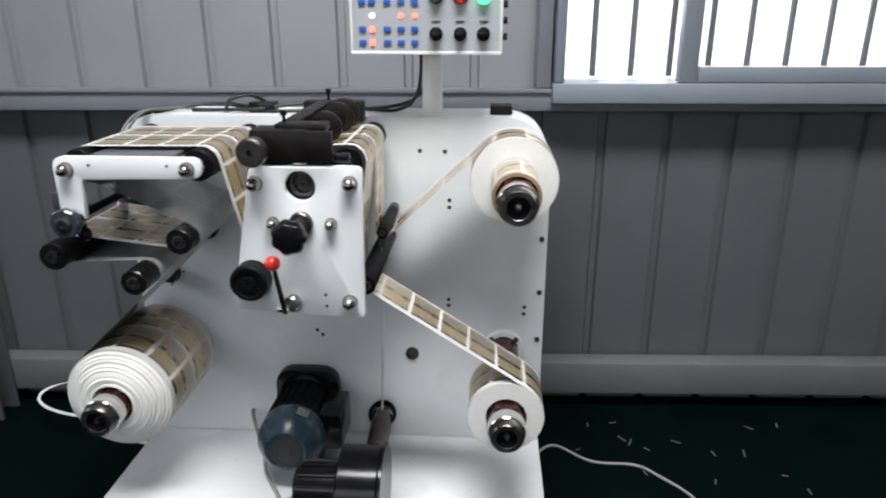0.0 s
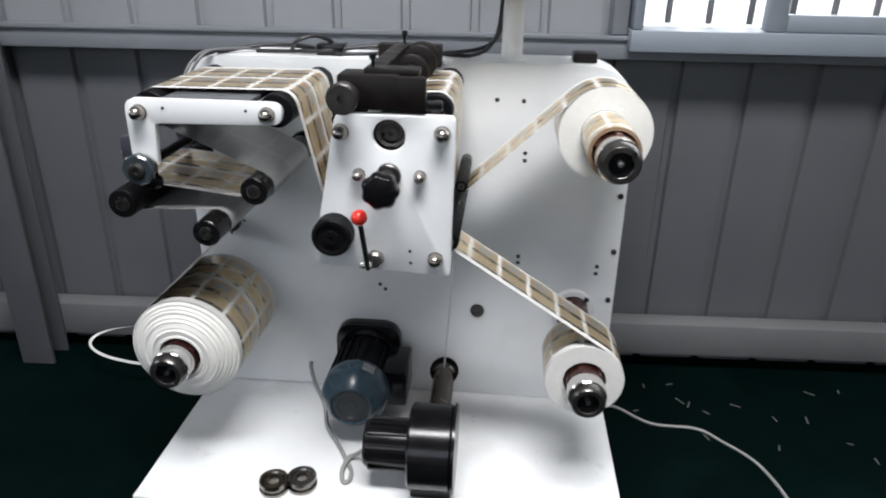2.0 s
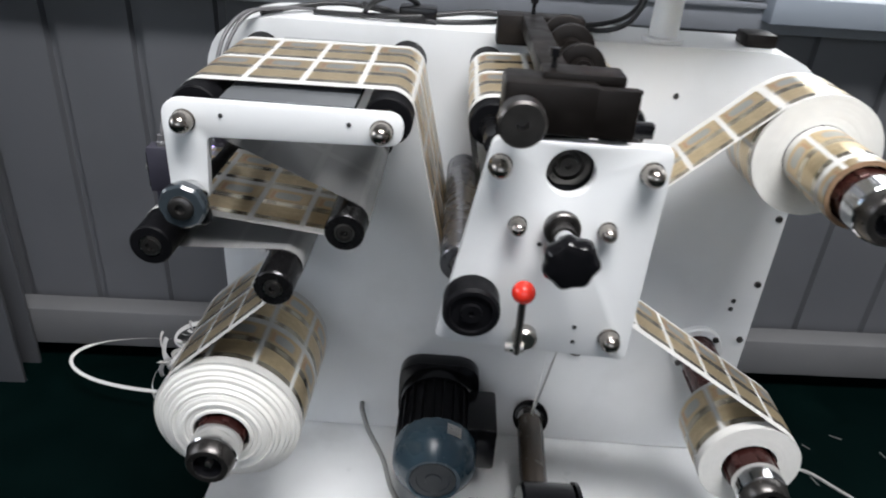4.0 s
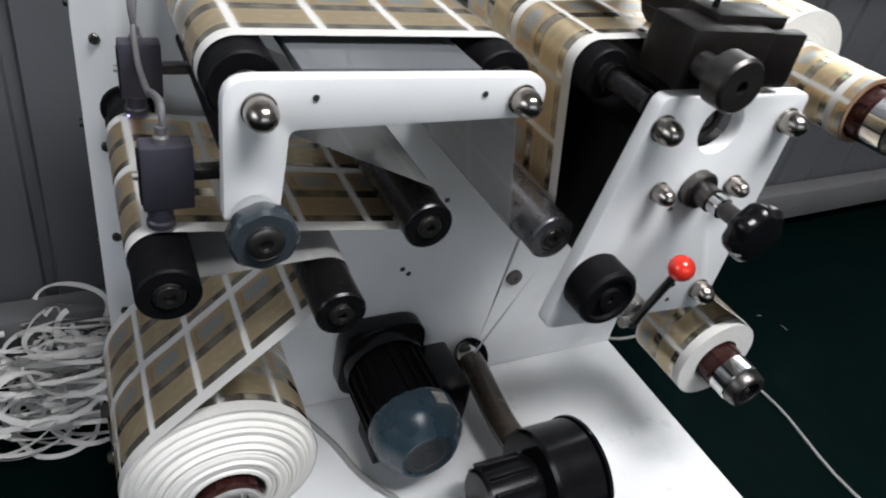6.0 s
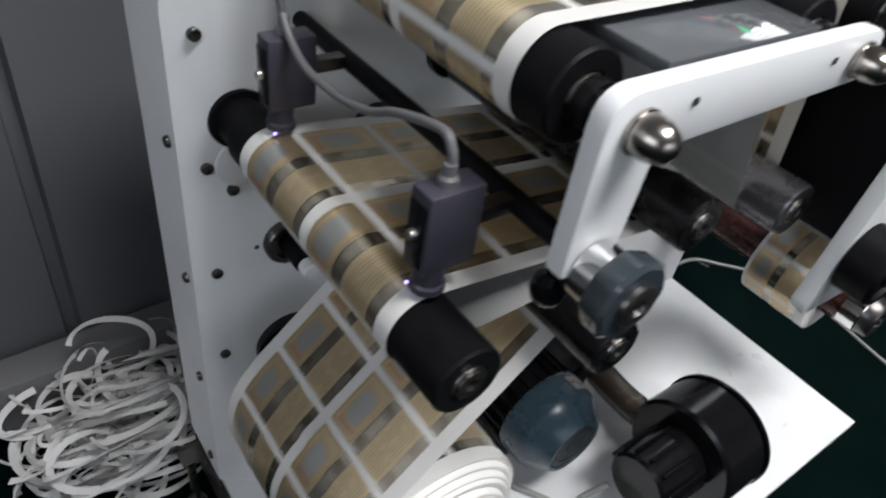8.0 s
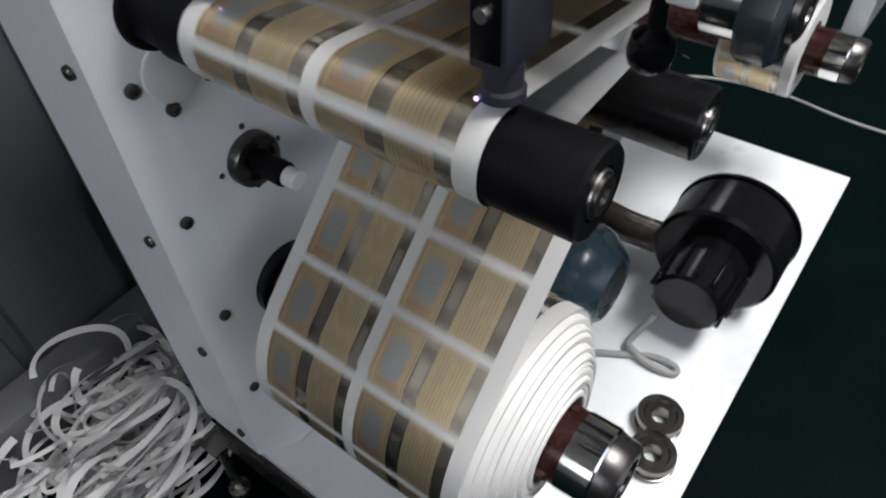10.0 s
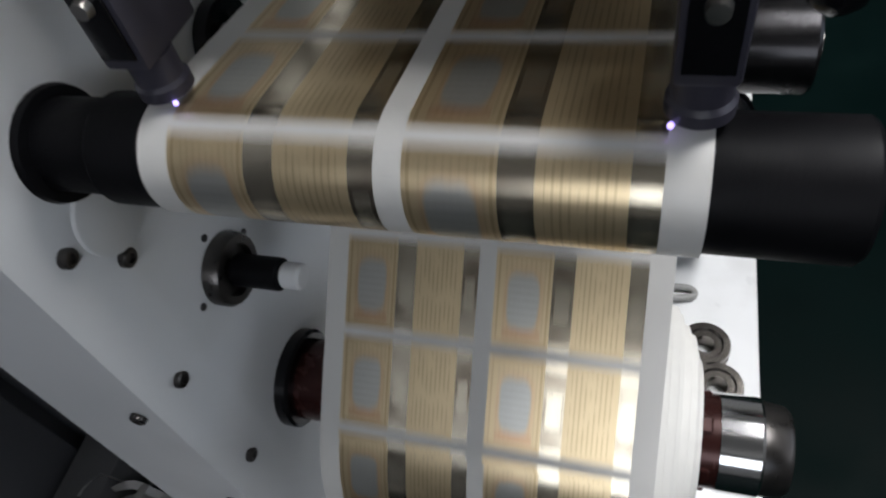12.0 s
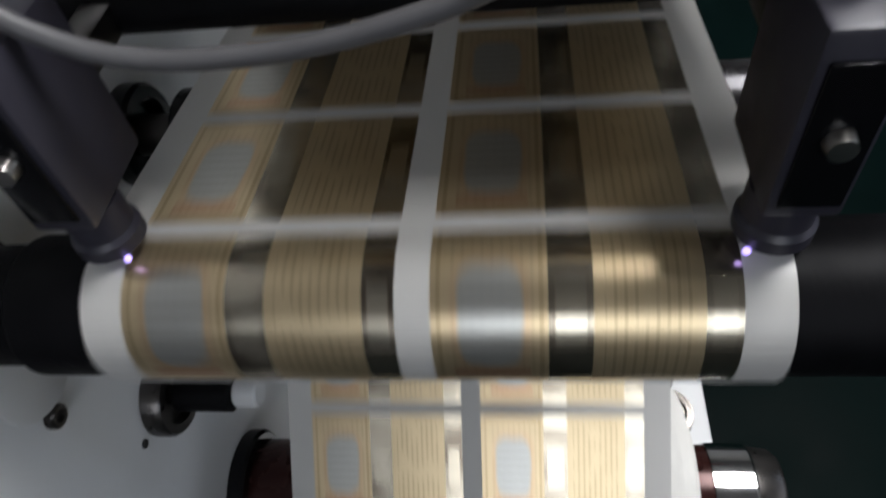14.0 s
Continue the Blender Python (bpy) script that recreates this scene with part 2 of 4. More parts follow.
    nt.links.new(calc("SUBTRACT", calc("SUBTRACT", 0.38, calc("MULTIPLY", ink, 0.1)), calc("MULTIPLY", isfoil, 0.12)), b.inputs["Roughness"])
    bp = nt.nodes.new("ShaderNodeBump")
    bp.inputs["Strength"].default_value, bp.inputs["Distance"].default_value = 0.25, 0.0006
    nt.links.new(calc("ADD", ink, calc("MULTIPLY", fine.outputs[0], 0.3)), bp.inputs["Height"])
    nt.links.new(bp.outputs[0], b.inputs["Normal"])
    return m


WEB = web_material()


def web_back_material():
    """The back of the web: grey translucent labels between white liner lines, by the same u and v."""
    m = material("web_back", (0.3, 0.3, 0.29), 0.22, var=0.08, scale=60)
    nt = m.node_tree
    b = nt.nodes["Principled BSDF"]
    uv = nt.nodes.new("ShaderNodeUVMap")
    uv.uv_map = "web"
    brick = nt.nodes.new("ShaderNodeMapping")
    brick.inputs["Location"].default_value = (-0.04, 0.11, 0)
    brick.inputs["Scale"].default_value = (2.0, 1, 1)
    sep = nt.nodes.new("ShaderNodeSeparateXYZ")
    nt.links.new(uv.outputs[0], brick.inputs[0])
    nt.links.new(brick.outputs[0], sep.inputs[0])
    edges = []
    for out, wide in ((sep.outputs[0], 0.13), (sep.outputs[1], 0.11)):
        fr = nt.nodes.new("ShaderNodeMath")
        fr.operation = "FRACT"
        nt.links.new(out, fr.inputs[0])
        lt = nt.nodes.new("ShaderNodeMath")
        lt.operation = "LESS_THAN"
        nt.links.new(fr.outputs[0], lt.inputs[0])
        lt.inputs[1].default_value = wide
        edges.append(lt.outputs[0])
    mx = nt.nodes.new("ShaderNodeMath")
    mx.operation = "MAXIMUM"
    nt.links.new(edges[0], mx.inputs[0])
    nt.links.new(edges[1], mx.inputs[1])
    mix = nt.nodes.new("ShaderNodeMix")
    mix.data_type = "RGBA"
    nt.links.new(mx.outputs[0], mix.inputs[0])
    mix.inputs[6].default_value, mix.inputs[7].default_value = (0.38, 0.38, 0.37, 1), (0.42, 0.415, 0.405, 1)
    nt.links.new(mix.outputs[2], b.inputs["Base Color"])
    return m


WEBBACK = web_back_material()


# ---- mesh helpers ----
def part(name, bm, mat, parent=None, label="", smooth=35):
    me = bpy.data.meshes.new(name)
    for p in bm.faces:
        p.smooth = True
    bm.normal_update()
    for e in bm.edges:
        e.smooth = len(e.link_faces) == 2 and e.calc_face_angle(0) < radians(smooth)
    bm.to_mesh(me)
    bm.free()
    for mm in (mat if isinstance(mat, (list, tuple)) else [mat]):
        me.materials.append(mm)
    ob = new(name, me)
    ob.parent = parent
    if label:
        tagged(ob, label)
    return ob


def thing(name, label, category, group="", kind="", at=(0, 0, 0)):
    ob = new(name)
    ob.location = at
    ob.empty_display_size = 0.05
    return tagged(ob, label, category, group, kind)


def box(bm, lo, hi, bevel=0.0, seg=2, m=None):
    r = bmesh.ops.create_cube(bm, size=1)
    c = [(a + b) / 2 for a, b in zip(lo, hi)]
    s = [b - a for a, b in zip(lo, hi)]
    bmesh.ops.transform(bm, matrix=Matrix.Translation(c) @ Matrix.Diagonal((*s, 1)), verts=r["verts"])
    vs = r["verts"]
    if bevel:
        es = list({e for v in vs for e in v.link_edges})
        out = bmesh.ops.bevel(bm, geom=es, offset=bevel, segments=seg, profile=0.5, affect="EDGES")
        vs = list({v for f in out["faces"] for v in f.verts} | {v for v in vs if v.is_valid})
    if m is not None:
        bmesh.ops.transform(bm, matrix=m, verts=[v for v in vs if v.is_valid])
    return bm


AXES = {"y": Matrix.Rotation(radians(90), 4, "X"), "x": Matrix.Rotation(radians(90), 4, "Y"), "z": Matrix.Identity(4)}


def lathe(bm, profile, axis="y", at=(0, 0, 0), n=40, m=None):
    """Turns (position along the axis, radius) pairs round an axis; for y the positions run along +y."""
    base = {"y": Matrix.Rotation(radians(-90), 4, "X"), "x": Matrix.Rotation(radians(90), 4, "Y"), "z": Matrix.Identity(4)}[axis]
    mm = Matrix.Translation(at) @ (m if m is not None else base)
    rings = []
    for z, r in profile:
        if r < 1e-6:
            rings.append([bm.verts.new(mm @ Vector((0, 0, z)))])
        else:
            rings.append([bm.verts.new(mm @ Vector((r * math.cos(2 * math.pi * i / n), r * math.sin(2 * math.pi * i / n), z))) for i in range(n)])
    for a, b in zip(rings, rings[1:]):
        for i in range(n):
            j = (i + 1) % n
            if len(a) == 1 and len(b) == 1:
                break
            if len(a) == 1:
                bm.faces.new((a[0], b[j], b[i]))
            elif len(b) == 1:
                bm.faces.new((a[i], a[j], b[0]))
            else:
                bm.faces.new((a[i], a[j], b[j], b[i]))
    bmesh.ops.recalc_face_normals(bm, faces=bm.faces)
    return bm


def rod(bm, y0, y1, r, x, z, n=32, bev=0.0015):
    """A bar along y with broken edges."""
    return lathe(bm, [(y0, 0), (y0, r - bev), (y0 + bev, r), (y1 - bev, r), (y1, r - bev), (y1, 0)], "y", (x, 0, z), n)


def plate(bm, outline, y0, y1, bevel=0.0, holes=()):
    """A plate in the x-z plane between y0 (front) and y1, with round holes (x, z, r)."""
    if not holes:
        vs = [bm.verts.new((x, y0, z)) for x, z in outline]
        f = bm.faces.new(vs)
        g = bmesh.ops.extrude_face_region(bm, geom=[f])
        bmesh.ops.translate(bm, vec=(0, y1 - y0, 0), verts=[e for e in g["geom"] if isinstance(e, bmesh.types.BMVert)])
    else:
        edges = []
        loops = [outline] + [[(x + r * math.cos(2 * math.pi * i / 28), z + r * math.sin(2 * math.pi * i / 28)) for i in range(28)] for x, z, r in holes]
        for lp in loops:
            vs = [bm.verts.new((x, y0, z)) for x, z in lp]
            edges += [bm.edges.new((vs[i], vs[(i + 1) % len(vs)])) for i in range(len(vs))]
        r = bmesh.ops.triangle_fill(bm, use_beauty=True, use_dissolve=False, edges=edges)
        fs = [f for f in r["geom"] if isinstance(f, bmesh.types.BMFace)]
        g = bmesh.ops.extrude_face_region(bm, geom=fs)
        bmesh.ops.translate(bm, vec=(0, y1 - y0, 0), verts=[e for e in g["geom"] if isinstance(e, bmesh.types.BMVert)])
    bmesh.ops.recalc_face_normals(bm, faces=bm.faces)
    if bevel:
        es = [e for e in bm.edges if len(e.link_faces) == 2 and e.calc_face_angle(0) > radians(60)]
        bmesh.ops.bevel(bm, geom=es, offset=bevel, segments=2, profile=0.5, affect="EDGES")
    return bm


def rounded(points, radii, n=6):
    """A closed outline with rounded corners."""
    out = []
    k = len(points)
    for i, p in enumerate(points):
        r = radii[i] if isinstance(radii, (list, tuple)) else radii
        p = Vector(p)
        a, b = Vector(points[i - 1]) - p, Vector(points[(i + 1) % k]) - p
        if r <= 0:
            out.append(tuple(p))
            continue
        ang = a.angle(b)
        d = min(r / math.tan(ang / 2), a.length * 0.49, b.length * 0.49)
        s, e = p + a.normalized() * d, p + b.normalized() * d
        for j in range(n + 1):
            t = j / n
            out.append(tuple((1 - t) ** 2 * s + 2 * t * (1 - t) * p + t * t * e))
    return out


def tube(name, points, r, mat, parent=None, label="", n=8, res=6):
    """A cable through points."""
    pts = [Vector(p) for p in points]
    fine = []
    for i in range(len(pts) - 1):
        p0, p1, p2, p3 = pts[max(i - 1, 0)], pts[i], pts[i + 1], pts[min(i + 2, len(pts) - 1)]
        for j in range(res):
            t = j / res
            fine.append(0.5 * ((2 * p1) + (p2 - p0) * t + (2 * p0 - 5 * p1 + 4 * p2 - p3) * t * t + (3 * p1 - p0 - 3 * p2 + p3) * t ** 3))
    fine.append(pts[-1])
    bm = bmesh.new()
    rings = []
    up = Vector((0.3, 0.2, 1)).normalized()
    for i, p in enumerate(fine):
        d = (fine[min(i + 1, len(fine) - 1)] - fine[max(i - 1, 0)]).normalized()
        a = d.cross(up)
        a = a.normalized() if a.length > 1e-4 else Vector((1, 0, 0))
        c = a.cross(d).normalized()
        rings.append([bm.verts.new(p + r * (math.cos(2 * math.pi * k / n) * a + math.sin(2 * math.pi * k / n) * c)) for k in range(n)])
    for a, b in zip(rings, rings[1:]):
        for k in range(n):
            bm.faces.new((a[k], a[(k + 1) % n], b[(k + 1) % n], b[k]))
    bm.faces.new(rings[0])
    bm.faces.new(rings[-1])
    bmesh.ops.recalc_face_normals(bm, faces=bm.faces)
    return part(name, bm, mat, parent, label, smooth=60)


def acorn(bm, x, y, z, r=0.0125, length=0.024):
    """A domed nut with a washer whose foot is on the plane y and whose dome looks to -y."""
    prof = [(0, r * 1.08), (-0.002, r * 1.08), (-0.002, r), (-length * 0.45, r)]
    for k in range(1, 7):
        a = k / 6 * math.pi / 2
        prof.append((-length * 0.45 - (length * 0.55) * math.sin(a), r * 0.95 * math.cos(a) if k < 6 else 0))
    return lathe(bm, prof, "y", (x, y, z), 24)


# ---- the room ----
def setting(name, bm, mat, label, category):
    ob = part(name, bm, mat, None)
    return tagged(ob, label, category, "", "structure")


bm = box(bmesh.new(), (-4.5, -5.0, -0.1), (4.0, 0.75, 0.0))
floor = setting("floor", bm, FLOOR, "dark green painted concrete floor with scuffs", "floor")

# back wall: ribbed sheet, with the opening of the window
WX0, WX1, WZ0, WZ1 = 0.16, 2.5, 0.978, 2.3
WY = 0.505


def ribbed(bm, x0, x1, z0, z1, y):
    """Sheet with trapezoid ribs about every 0.18 m."""
    xs = []
    k = math.floor((x0 + 0.421) / 0.186)
    while True:
        c = -0.421 + 0.186 * k
        for dx, dy in ((-0.014, 0), (-0.009, 0.016), (0.009, 0.016), (0.014, 0)):
            if x0 < c + dx < x1:
                xs.append((c + dx, dy))
        k += 1
        if c > x1:
            break
    xs = [(x0, 0)] + xs + [(x1, 0)]
    for thick in (0,):
        lo = [bm.verts.new((x, y + d, z0)) for x, d in xs]
        hi = [bm.verts.new((x, y + d, z1)) for x, d in xs]
        lb = [bm.verts.new((x, y + 0.06, z0)) for x, d in xs]
        hb = [bm.verts.new((x, y + 0.06, z1)) for x, d in xs]
        for i in range(len(xs) - 1):
            bm.faces.new((lo[i], lo[i + 1], hi[i + 1], hi[i]))
            bm.faces.new((lb[i + 1], lb[i], hb[i], hb[i + 1]))
            bm.faces.new((hi[i], hi[i + 1], hb[i + 1], hb[i]))
            bm.faces.new((lo[i + 1], lo[i], lb[i], lb[i + 1]))
        bm.faces.new((lo[0], hi[0], hb[0], lb[0]))
        bm.faces.new((hi[-1], lo[-1], lb[-1], hb[-1]))
    return bm


TURNED = Matrix.Translation((0.9, 0.47, 0)) @ Matrix.Rotation(radians(2.6), 4, "Z") @ Matrix.Translation((-0.9, -0.47, 0))
# shade under the rail is put into the lower wall's darker colour
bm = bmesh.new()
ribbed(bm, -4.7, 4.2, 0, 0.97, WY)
setting("wall_north", bm, WALL_SHADED, "grey ribbed sheet metal wall below the rail, darkened for shade", "wall").matrix_basis = TURNED
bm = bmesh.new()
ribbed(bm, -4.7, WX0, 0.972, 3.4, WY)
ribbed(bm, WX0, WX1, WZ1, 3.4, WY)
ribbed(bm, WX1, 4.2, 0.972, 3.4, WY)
setting("wall_north_upper", bm, WALL_LIT, "grey panelled wall above the rail, lightened for the light on it", "wall").matrix_basis = TURNED
# other walls and ceiling are unseen, added to hold and limit the light
bm = box(bmesh.new(), (-4.6, -5.1, 0), (-4.5, -2.95, 3.4))
box(bm, (-4.6, 0.55, 0), (-4.5, 0.75, 3.4))
box(bm, (-4.6, -2.95, 0), (-4.5, 0.55, 1.4))
box(bm, (-4.6, -2.95, 3.0), (-4.5, 0.55, 3.4))
setting("wall_west", bm, PLASTER, "unseen plain wall added to close the room", "wall")
bm = box(bmesh.new(), (4.0, -5.1, 0), (4.1, 0.75, 3.4))
setting("wall_east", bm, PLASTER, "unseen plain wall added to close the room", "wall")
bm = box(bmesh.new(), (-4.5, -5.1, 0), (-2.95, -5.0, 3.4))
box(bm, (1.75, -5.1, 0), (4.0, -5.0, 3.4))
box(bm, (-2.95, -5.1, 0), (1.75, -5.0, 1.4))
box(bm, (-2.95, -5.1, 3.0), (1.75, -5.0, 3.4))
setting("wall_south", bm, PLASTER, "unseen plain wall added to close the room", "wall")
bm = box(bmesh.new(), (-4.6, -5.1, 3.4), (4.1, -1.75, 3.5))
box(bm, (-4.6, -0.95, 3.4), (4.1, 0.75, 3.5))
box(bm, (-4.6, -1.75, 3.4), (-0.95, -0.95, 3.5))
box(bm, (0.85, -1.75, 3.4), (4.1, -0.95, 3.5))
setting("ceiling", bm, PLASTER, "unseen plain ceiling added to close the room", "ceiling")

bm = box(bmesh.new(), (-4.5, 0.425, 0.055), (4.0, 0.492, 0.163), 0.005)
setting("kerb", bm, KERB, "grey steel channel along the foot of the wall", "kerb").matrix_basis = TURNED
bm = box(bmesh.new(), (-4.5, 0.435, 0.94), (4.0, 0.492, 0.998), 0.004)
box(bm, (-4.5, 0.426, 0.99), (4.0, 0.433, 1.002), 0.002)
setting("trim_rail", bm, GIRT, "grey painted steel rail along the wall", "rail").matrix_basis = TURNED
bm = box(bmesh.new(), (0.118, 0.43, 1.004), (0.158, 0.492, 3.35), 0.004)
setting("trim_jamb", bm, GIRT, "grey steel upright beside the window", "upright").matrix_basis = TURNED
bm = box(bmesh.new(), (-1.60, 0.33, 0.0), (-1.50, 0.342, 3.39), 0.002)
box(bm, (-1.60, 0.408, 0.0), (-1.50, 0.42, 3.39), 0.002)
box(bm, (-1.556, 0.343, 0.0), (-1.544, 0.407, 3.39), 0.001)
# the darker grey stands for shade on the column's front face
setting("column", bm, WALL_SHADED, "grey steel column standing by the wall", "column").matrix_basis = TURNED

# window: frame, sliding sash, bars outside
win = tagged(new("window_1"), "sliding window with blue grey aluminium frame and bars outside", "window", "", "structure")
win.matrix_basis = TURNED
Y0, Y1 = 0.392, 0.52
bm = box(bmesh.new(), (WX0, Y0, WZ0 - 0.012), (WX1, Y1, WZ0 + 0.042), 0.004)
part("window_sill", bm, FRAME, win)
bm = box(bmesh.new(), (WX0 + 0.003, Y0, WZ0 + 0.044), (WX0 + 0.028, Y1, WZ1), 0.003)
part("window_frame", bm, FRAME, win)
bm = box(bmesh.new(), (WX1 - 0.03, Y0, WZ0 + 0.044), (WX1, Y1, WZ1), 0.003)
part("window_frame", bm, FRAME, win)
bm = box(bmesh.new(), (WX0 + 0.03, Y0, WZ1 - 0.05), (WX1 - 0.032, Y1, WZ1), 0.003)
part("window_frame", bm, FRAME, win)
bm = box(bmesh.new(), (0.495, 0.398, WZ0 + 0.044), (0.542, 0.44, WZ1 - 0.052), 0.003)
part("sash", bm, FRAME, win)
bm = box(bmesh.new(), (0.544, 0.4, WZ0 + 0.044), (WX1 - 0.034, 0.436, WZ0 + 0.085), 0.003)
part("sash", bm, FRAME, win)
for k in range(20):
    x = 0.30 + 0.112 * k
    if x < WX1 - 0.06:
        bm = lathe(bmesh.new(), [(WZ0 + 0.043, 0.0), (WZ0 + 0.043, 0.009), (WZ1 - 0.052, 0.009), (WZ1 - 0.052, 0)], "z", (x, 0.6, 0), 12)
        part("window_bar", bm, BARDARK, win)
# backdrop glows in place of the bright daylight outside
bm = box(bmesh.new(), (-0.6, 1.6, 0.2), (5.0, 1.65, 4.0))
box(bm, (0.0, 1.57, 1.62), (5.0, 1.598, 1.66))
setting("backdrop", bm, OUTSIDE, "building front outside the window, glowing to look overexposed", "backdrop")

# ---- the slitting machine ----
machine = thing("slitting_machine", "white label slitting and rewinding machine on a low deck", "machine")
DZ = 0.15
body = rounded([(-0.88, DZ), (0.135, DZ), (0.135, 0.982), (-0.88, 0.982)], [0, 0, 0.12, 0.13], 8)
bm = plate(bmesh.new(), body, 0.0, 0.14)
bmesh.ops.bisect_plane(bm, geom=bm.verts[:] + bm.edges[:] + bm.faces[:], plane_co=(-0.835, 0, 0), plane_no=(1, 0, 0))
for v in bm.verts:
    if v.co.y < 0.001 and v.co.x < -0.8351:
        v.co.y = 0.03 * (-0.835 - v.co.x) / 0.045
part("body", bm, WHITE, machine, "white painted upright machine body")
bm = box(bmesh.new(), (-0.875, -0.44, DZ - 0.016), (0.137, 0.14, DZ - 0.002), 0.002)
part("deck", bm, DECKWHITE, machine, "white painted deck plate")
for x in (-0.8, 0.06):
    for y in (-0.38, 0.08):
        bm = lathe(bmesh.new(), [(0.0, 0), (0, 0.03), (0.012, 0.03), (0.02, 0.012), (DZ - 0.017, 0.012), (DZ - 0.017, 0)], "z", (x, y, 0), 20)
        part("foot", bm, PLASTIC, machine)
bm = lathe(bmesh.new(), [(0.0, 0), (0.0, 0.016), (0.008, 0.016), (0.01, 0.0065), (DZ - 0.018, 0.0065), (DZ - 0.018, 0)], "z", (-0.9, 0.1, 0), 18)
part("levelling_stud", bm, STEEL, machine, "bright steel levelling stud")
bm = box(bmesh.new(), (-0.915, 0.085, DZ - 0.0178), (-0.862, 0.115, DZ - 0.0162), 0.0)
part("stud_bracket", bm, DARKSTEEL, machine)
for x in (-0.86, 0.11):
    bm = box(bmesh.new(), (x - 0.02, -0.42, 0.06), (x + 0.02, 0.13, DZ - 0.018), 0.003)
    part("beam", bm, DARKSTEEL, machine)


def bolt(x, y, z, face="front"):
    bm = lathe(bmesh.new(), [(0, 0.0065), (-0.0035, 0.0062), (-0.0045, 0.005), (-0.0045, 0.0032), (-0.002, 0.0028), (-0.002, 0)], "y" if face == "front" else "x", (x, y, z), 14,
               None if face == "front" else Matrix.Rotation(radians(90), 4, "Y"))
    return part("bolt", bm, DARKSTEEL, machine)


for z in (0.30, 0.433, 0.565, 0.703, 0.84):
    bolt(-0.858, 0.0145, z)
for z in (0.19, 0.366, 0.539, 0.719, 0.87):
    bolt(-0.8805, 0.05, z, "side")
for z in (0.3, 0.44, 0.565, 0.7, 0.83):
    bolt(0.122, -0.0005, z)
for x, z in ((-0.162, 0.905), (-0.105, 0.904), (-0.095, 0.79), (-0.095, 0.773), (-0.096, 0.541), (-0.096, 0.525), (0.088, 0.525), (0.087, 0.507), (-0.425, 0.449), (-0.412, 0.437), (-0.387, 0.575), (-0.366, 0.583)):
    bm = lathe(bmesh.new(), [(0, 0.005), (-0.001, 0.0045), (-0.001, 0)], "y", (x, -0.0003, z), 12)
    part("screw_hole", bm, INK, machine)
bm = lathe(bmesh.new(), [(0, 0.017), (-0.006, 0.016), (-0.006, 0.006), (-0.003, 0.005), (-0.003, 0)], "y", (-0.187, -0.0005, 0.392), 24)
part("plug", bm, DARKSTEEL, machine)


def hub(x, z, r, mat, length=0.012):
    bm = lathe(bmesh.new(), [(0, r), (-length * 0.8, r), (-length, r * 0.94), (-length, r * 0.72), (-length * 0.5, r * 0.7), (-length * 0.5, r * 0.3), (-length, r * 0.28), (-length, 0)], "y", (x, -0.0005, z), 32)
    return part("bearing_hub", bm, mat, machine)


hub(0.040, 0.415, 0.05, WHITE, 0.014)
for a in range(4):
    ang = radians(45 + 90 * a)
    bm = lathe(bmesh.new(), [(0, 0.006), (-0.004, 0.006), (-0.004, 0)], "y", (0.040 + 0.042 * math.cos(ang), -0.0145, 0.415 + 0.042 * math.sin(ang)), 12)
    part("bolt", bm, DARKSTEEL, machine)
hub(0.046, 0.885, 0.05, WHITE, 0.014)
hub(-0.781, 0.433, 0.044, PLASTIC, 0.012)
bm = lathe(bmesh.new(), [(0, 0.026), (-0.003, 0.026), (-0.004, 0.0245), (-0.004, 0)], "y", (-0.829, -0.0005, 0.712), 36)
part("roller_boss", bm, WHITE, machine, "white round boss under the roller")
bolt(-0.839, -0.0005, 0.682)
bm = lathe(bmesh.new(), [(0, 0.003), (-0.001, 0.0028), (-0.001, 0)], "y", (-0.8, -0.0003, 0.69), 10)
part("screw_hole", bm, INK, machine)
hub(-0.678, 0.716, 0.03, PLASTIC, 0.012)
hub(-0.589, 0.793, 0.03, PLASTIC, 0.012)
hub(-0.783, 0.598, 0.027, DARKSTEEL, 0.012)
bm = rod(bmesh.new(), -0.048, -0.011, 0.012, -0.783, 0.598)
part("stub_shaft", bm, RUBBER, machine)
bm = rod(bmesh.new(), -0.064, -0.0485, 0.0095, -0.783, 0.598)
part("stub_tip", bm, WHITE, machine, "pale plastic tip of the stub shaft")
for dx, dz in ((0.034, 0), (-0.034, 0), (0, 0.034), (0, -0.034)):
    bm = lathe(bmesh.new(), [(0, 0.003), (-0.001, 0.0028), (-0.001, 0)], "y", (-0.783 + dx, -0.0003, 0.598 + dz), 10)
    part("screw_hole", bm, INK, machine)

# control box on its pole
ctl = thing("control_box", "white control box with keys, lamps and knobs on a pole", "control box", at=(-0.0105, 0, -0.0135))
ctl.scale = (0.956, 1, 1)
bm = lathe(bmesh.new(), [(0.9958, 0), (0.9958, 0.034), (1.002, 0.034), (1.004, 0.024), (1.133, 0.022), (1.133, 0)], "z", (-0.131, 0.037, 0), 28)
part("pole", bm, WHITE, ctl, "white steel pole with a foot flange")
bm = box(bmesh.new(), (-0.295, -0.09, 1.134), (0.028, 0.06, 1.4), 0.006)
part("housing", bm, WHITE, ctl, "white sheet metal housing")
bm = box(bmesh.new(), (-0.288, -0.0925, 1.142), (0.021, -0.0905, 1.392), 0.0)
part("front_panel", bm, PANELGREY, ctl, "pale grey control panel")
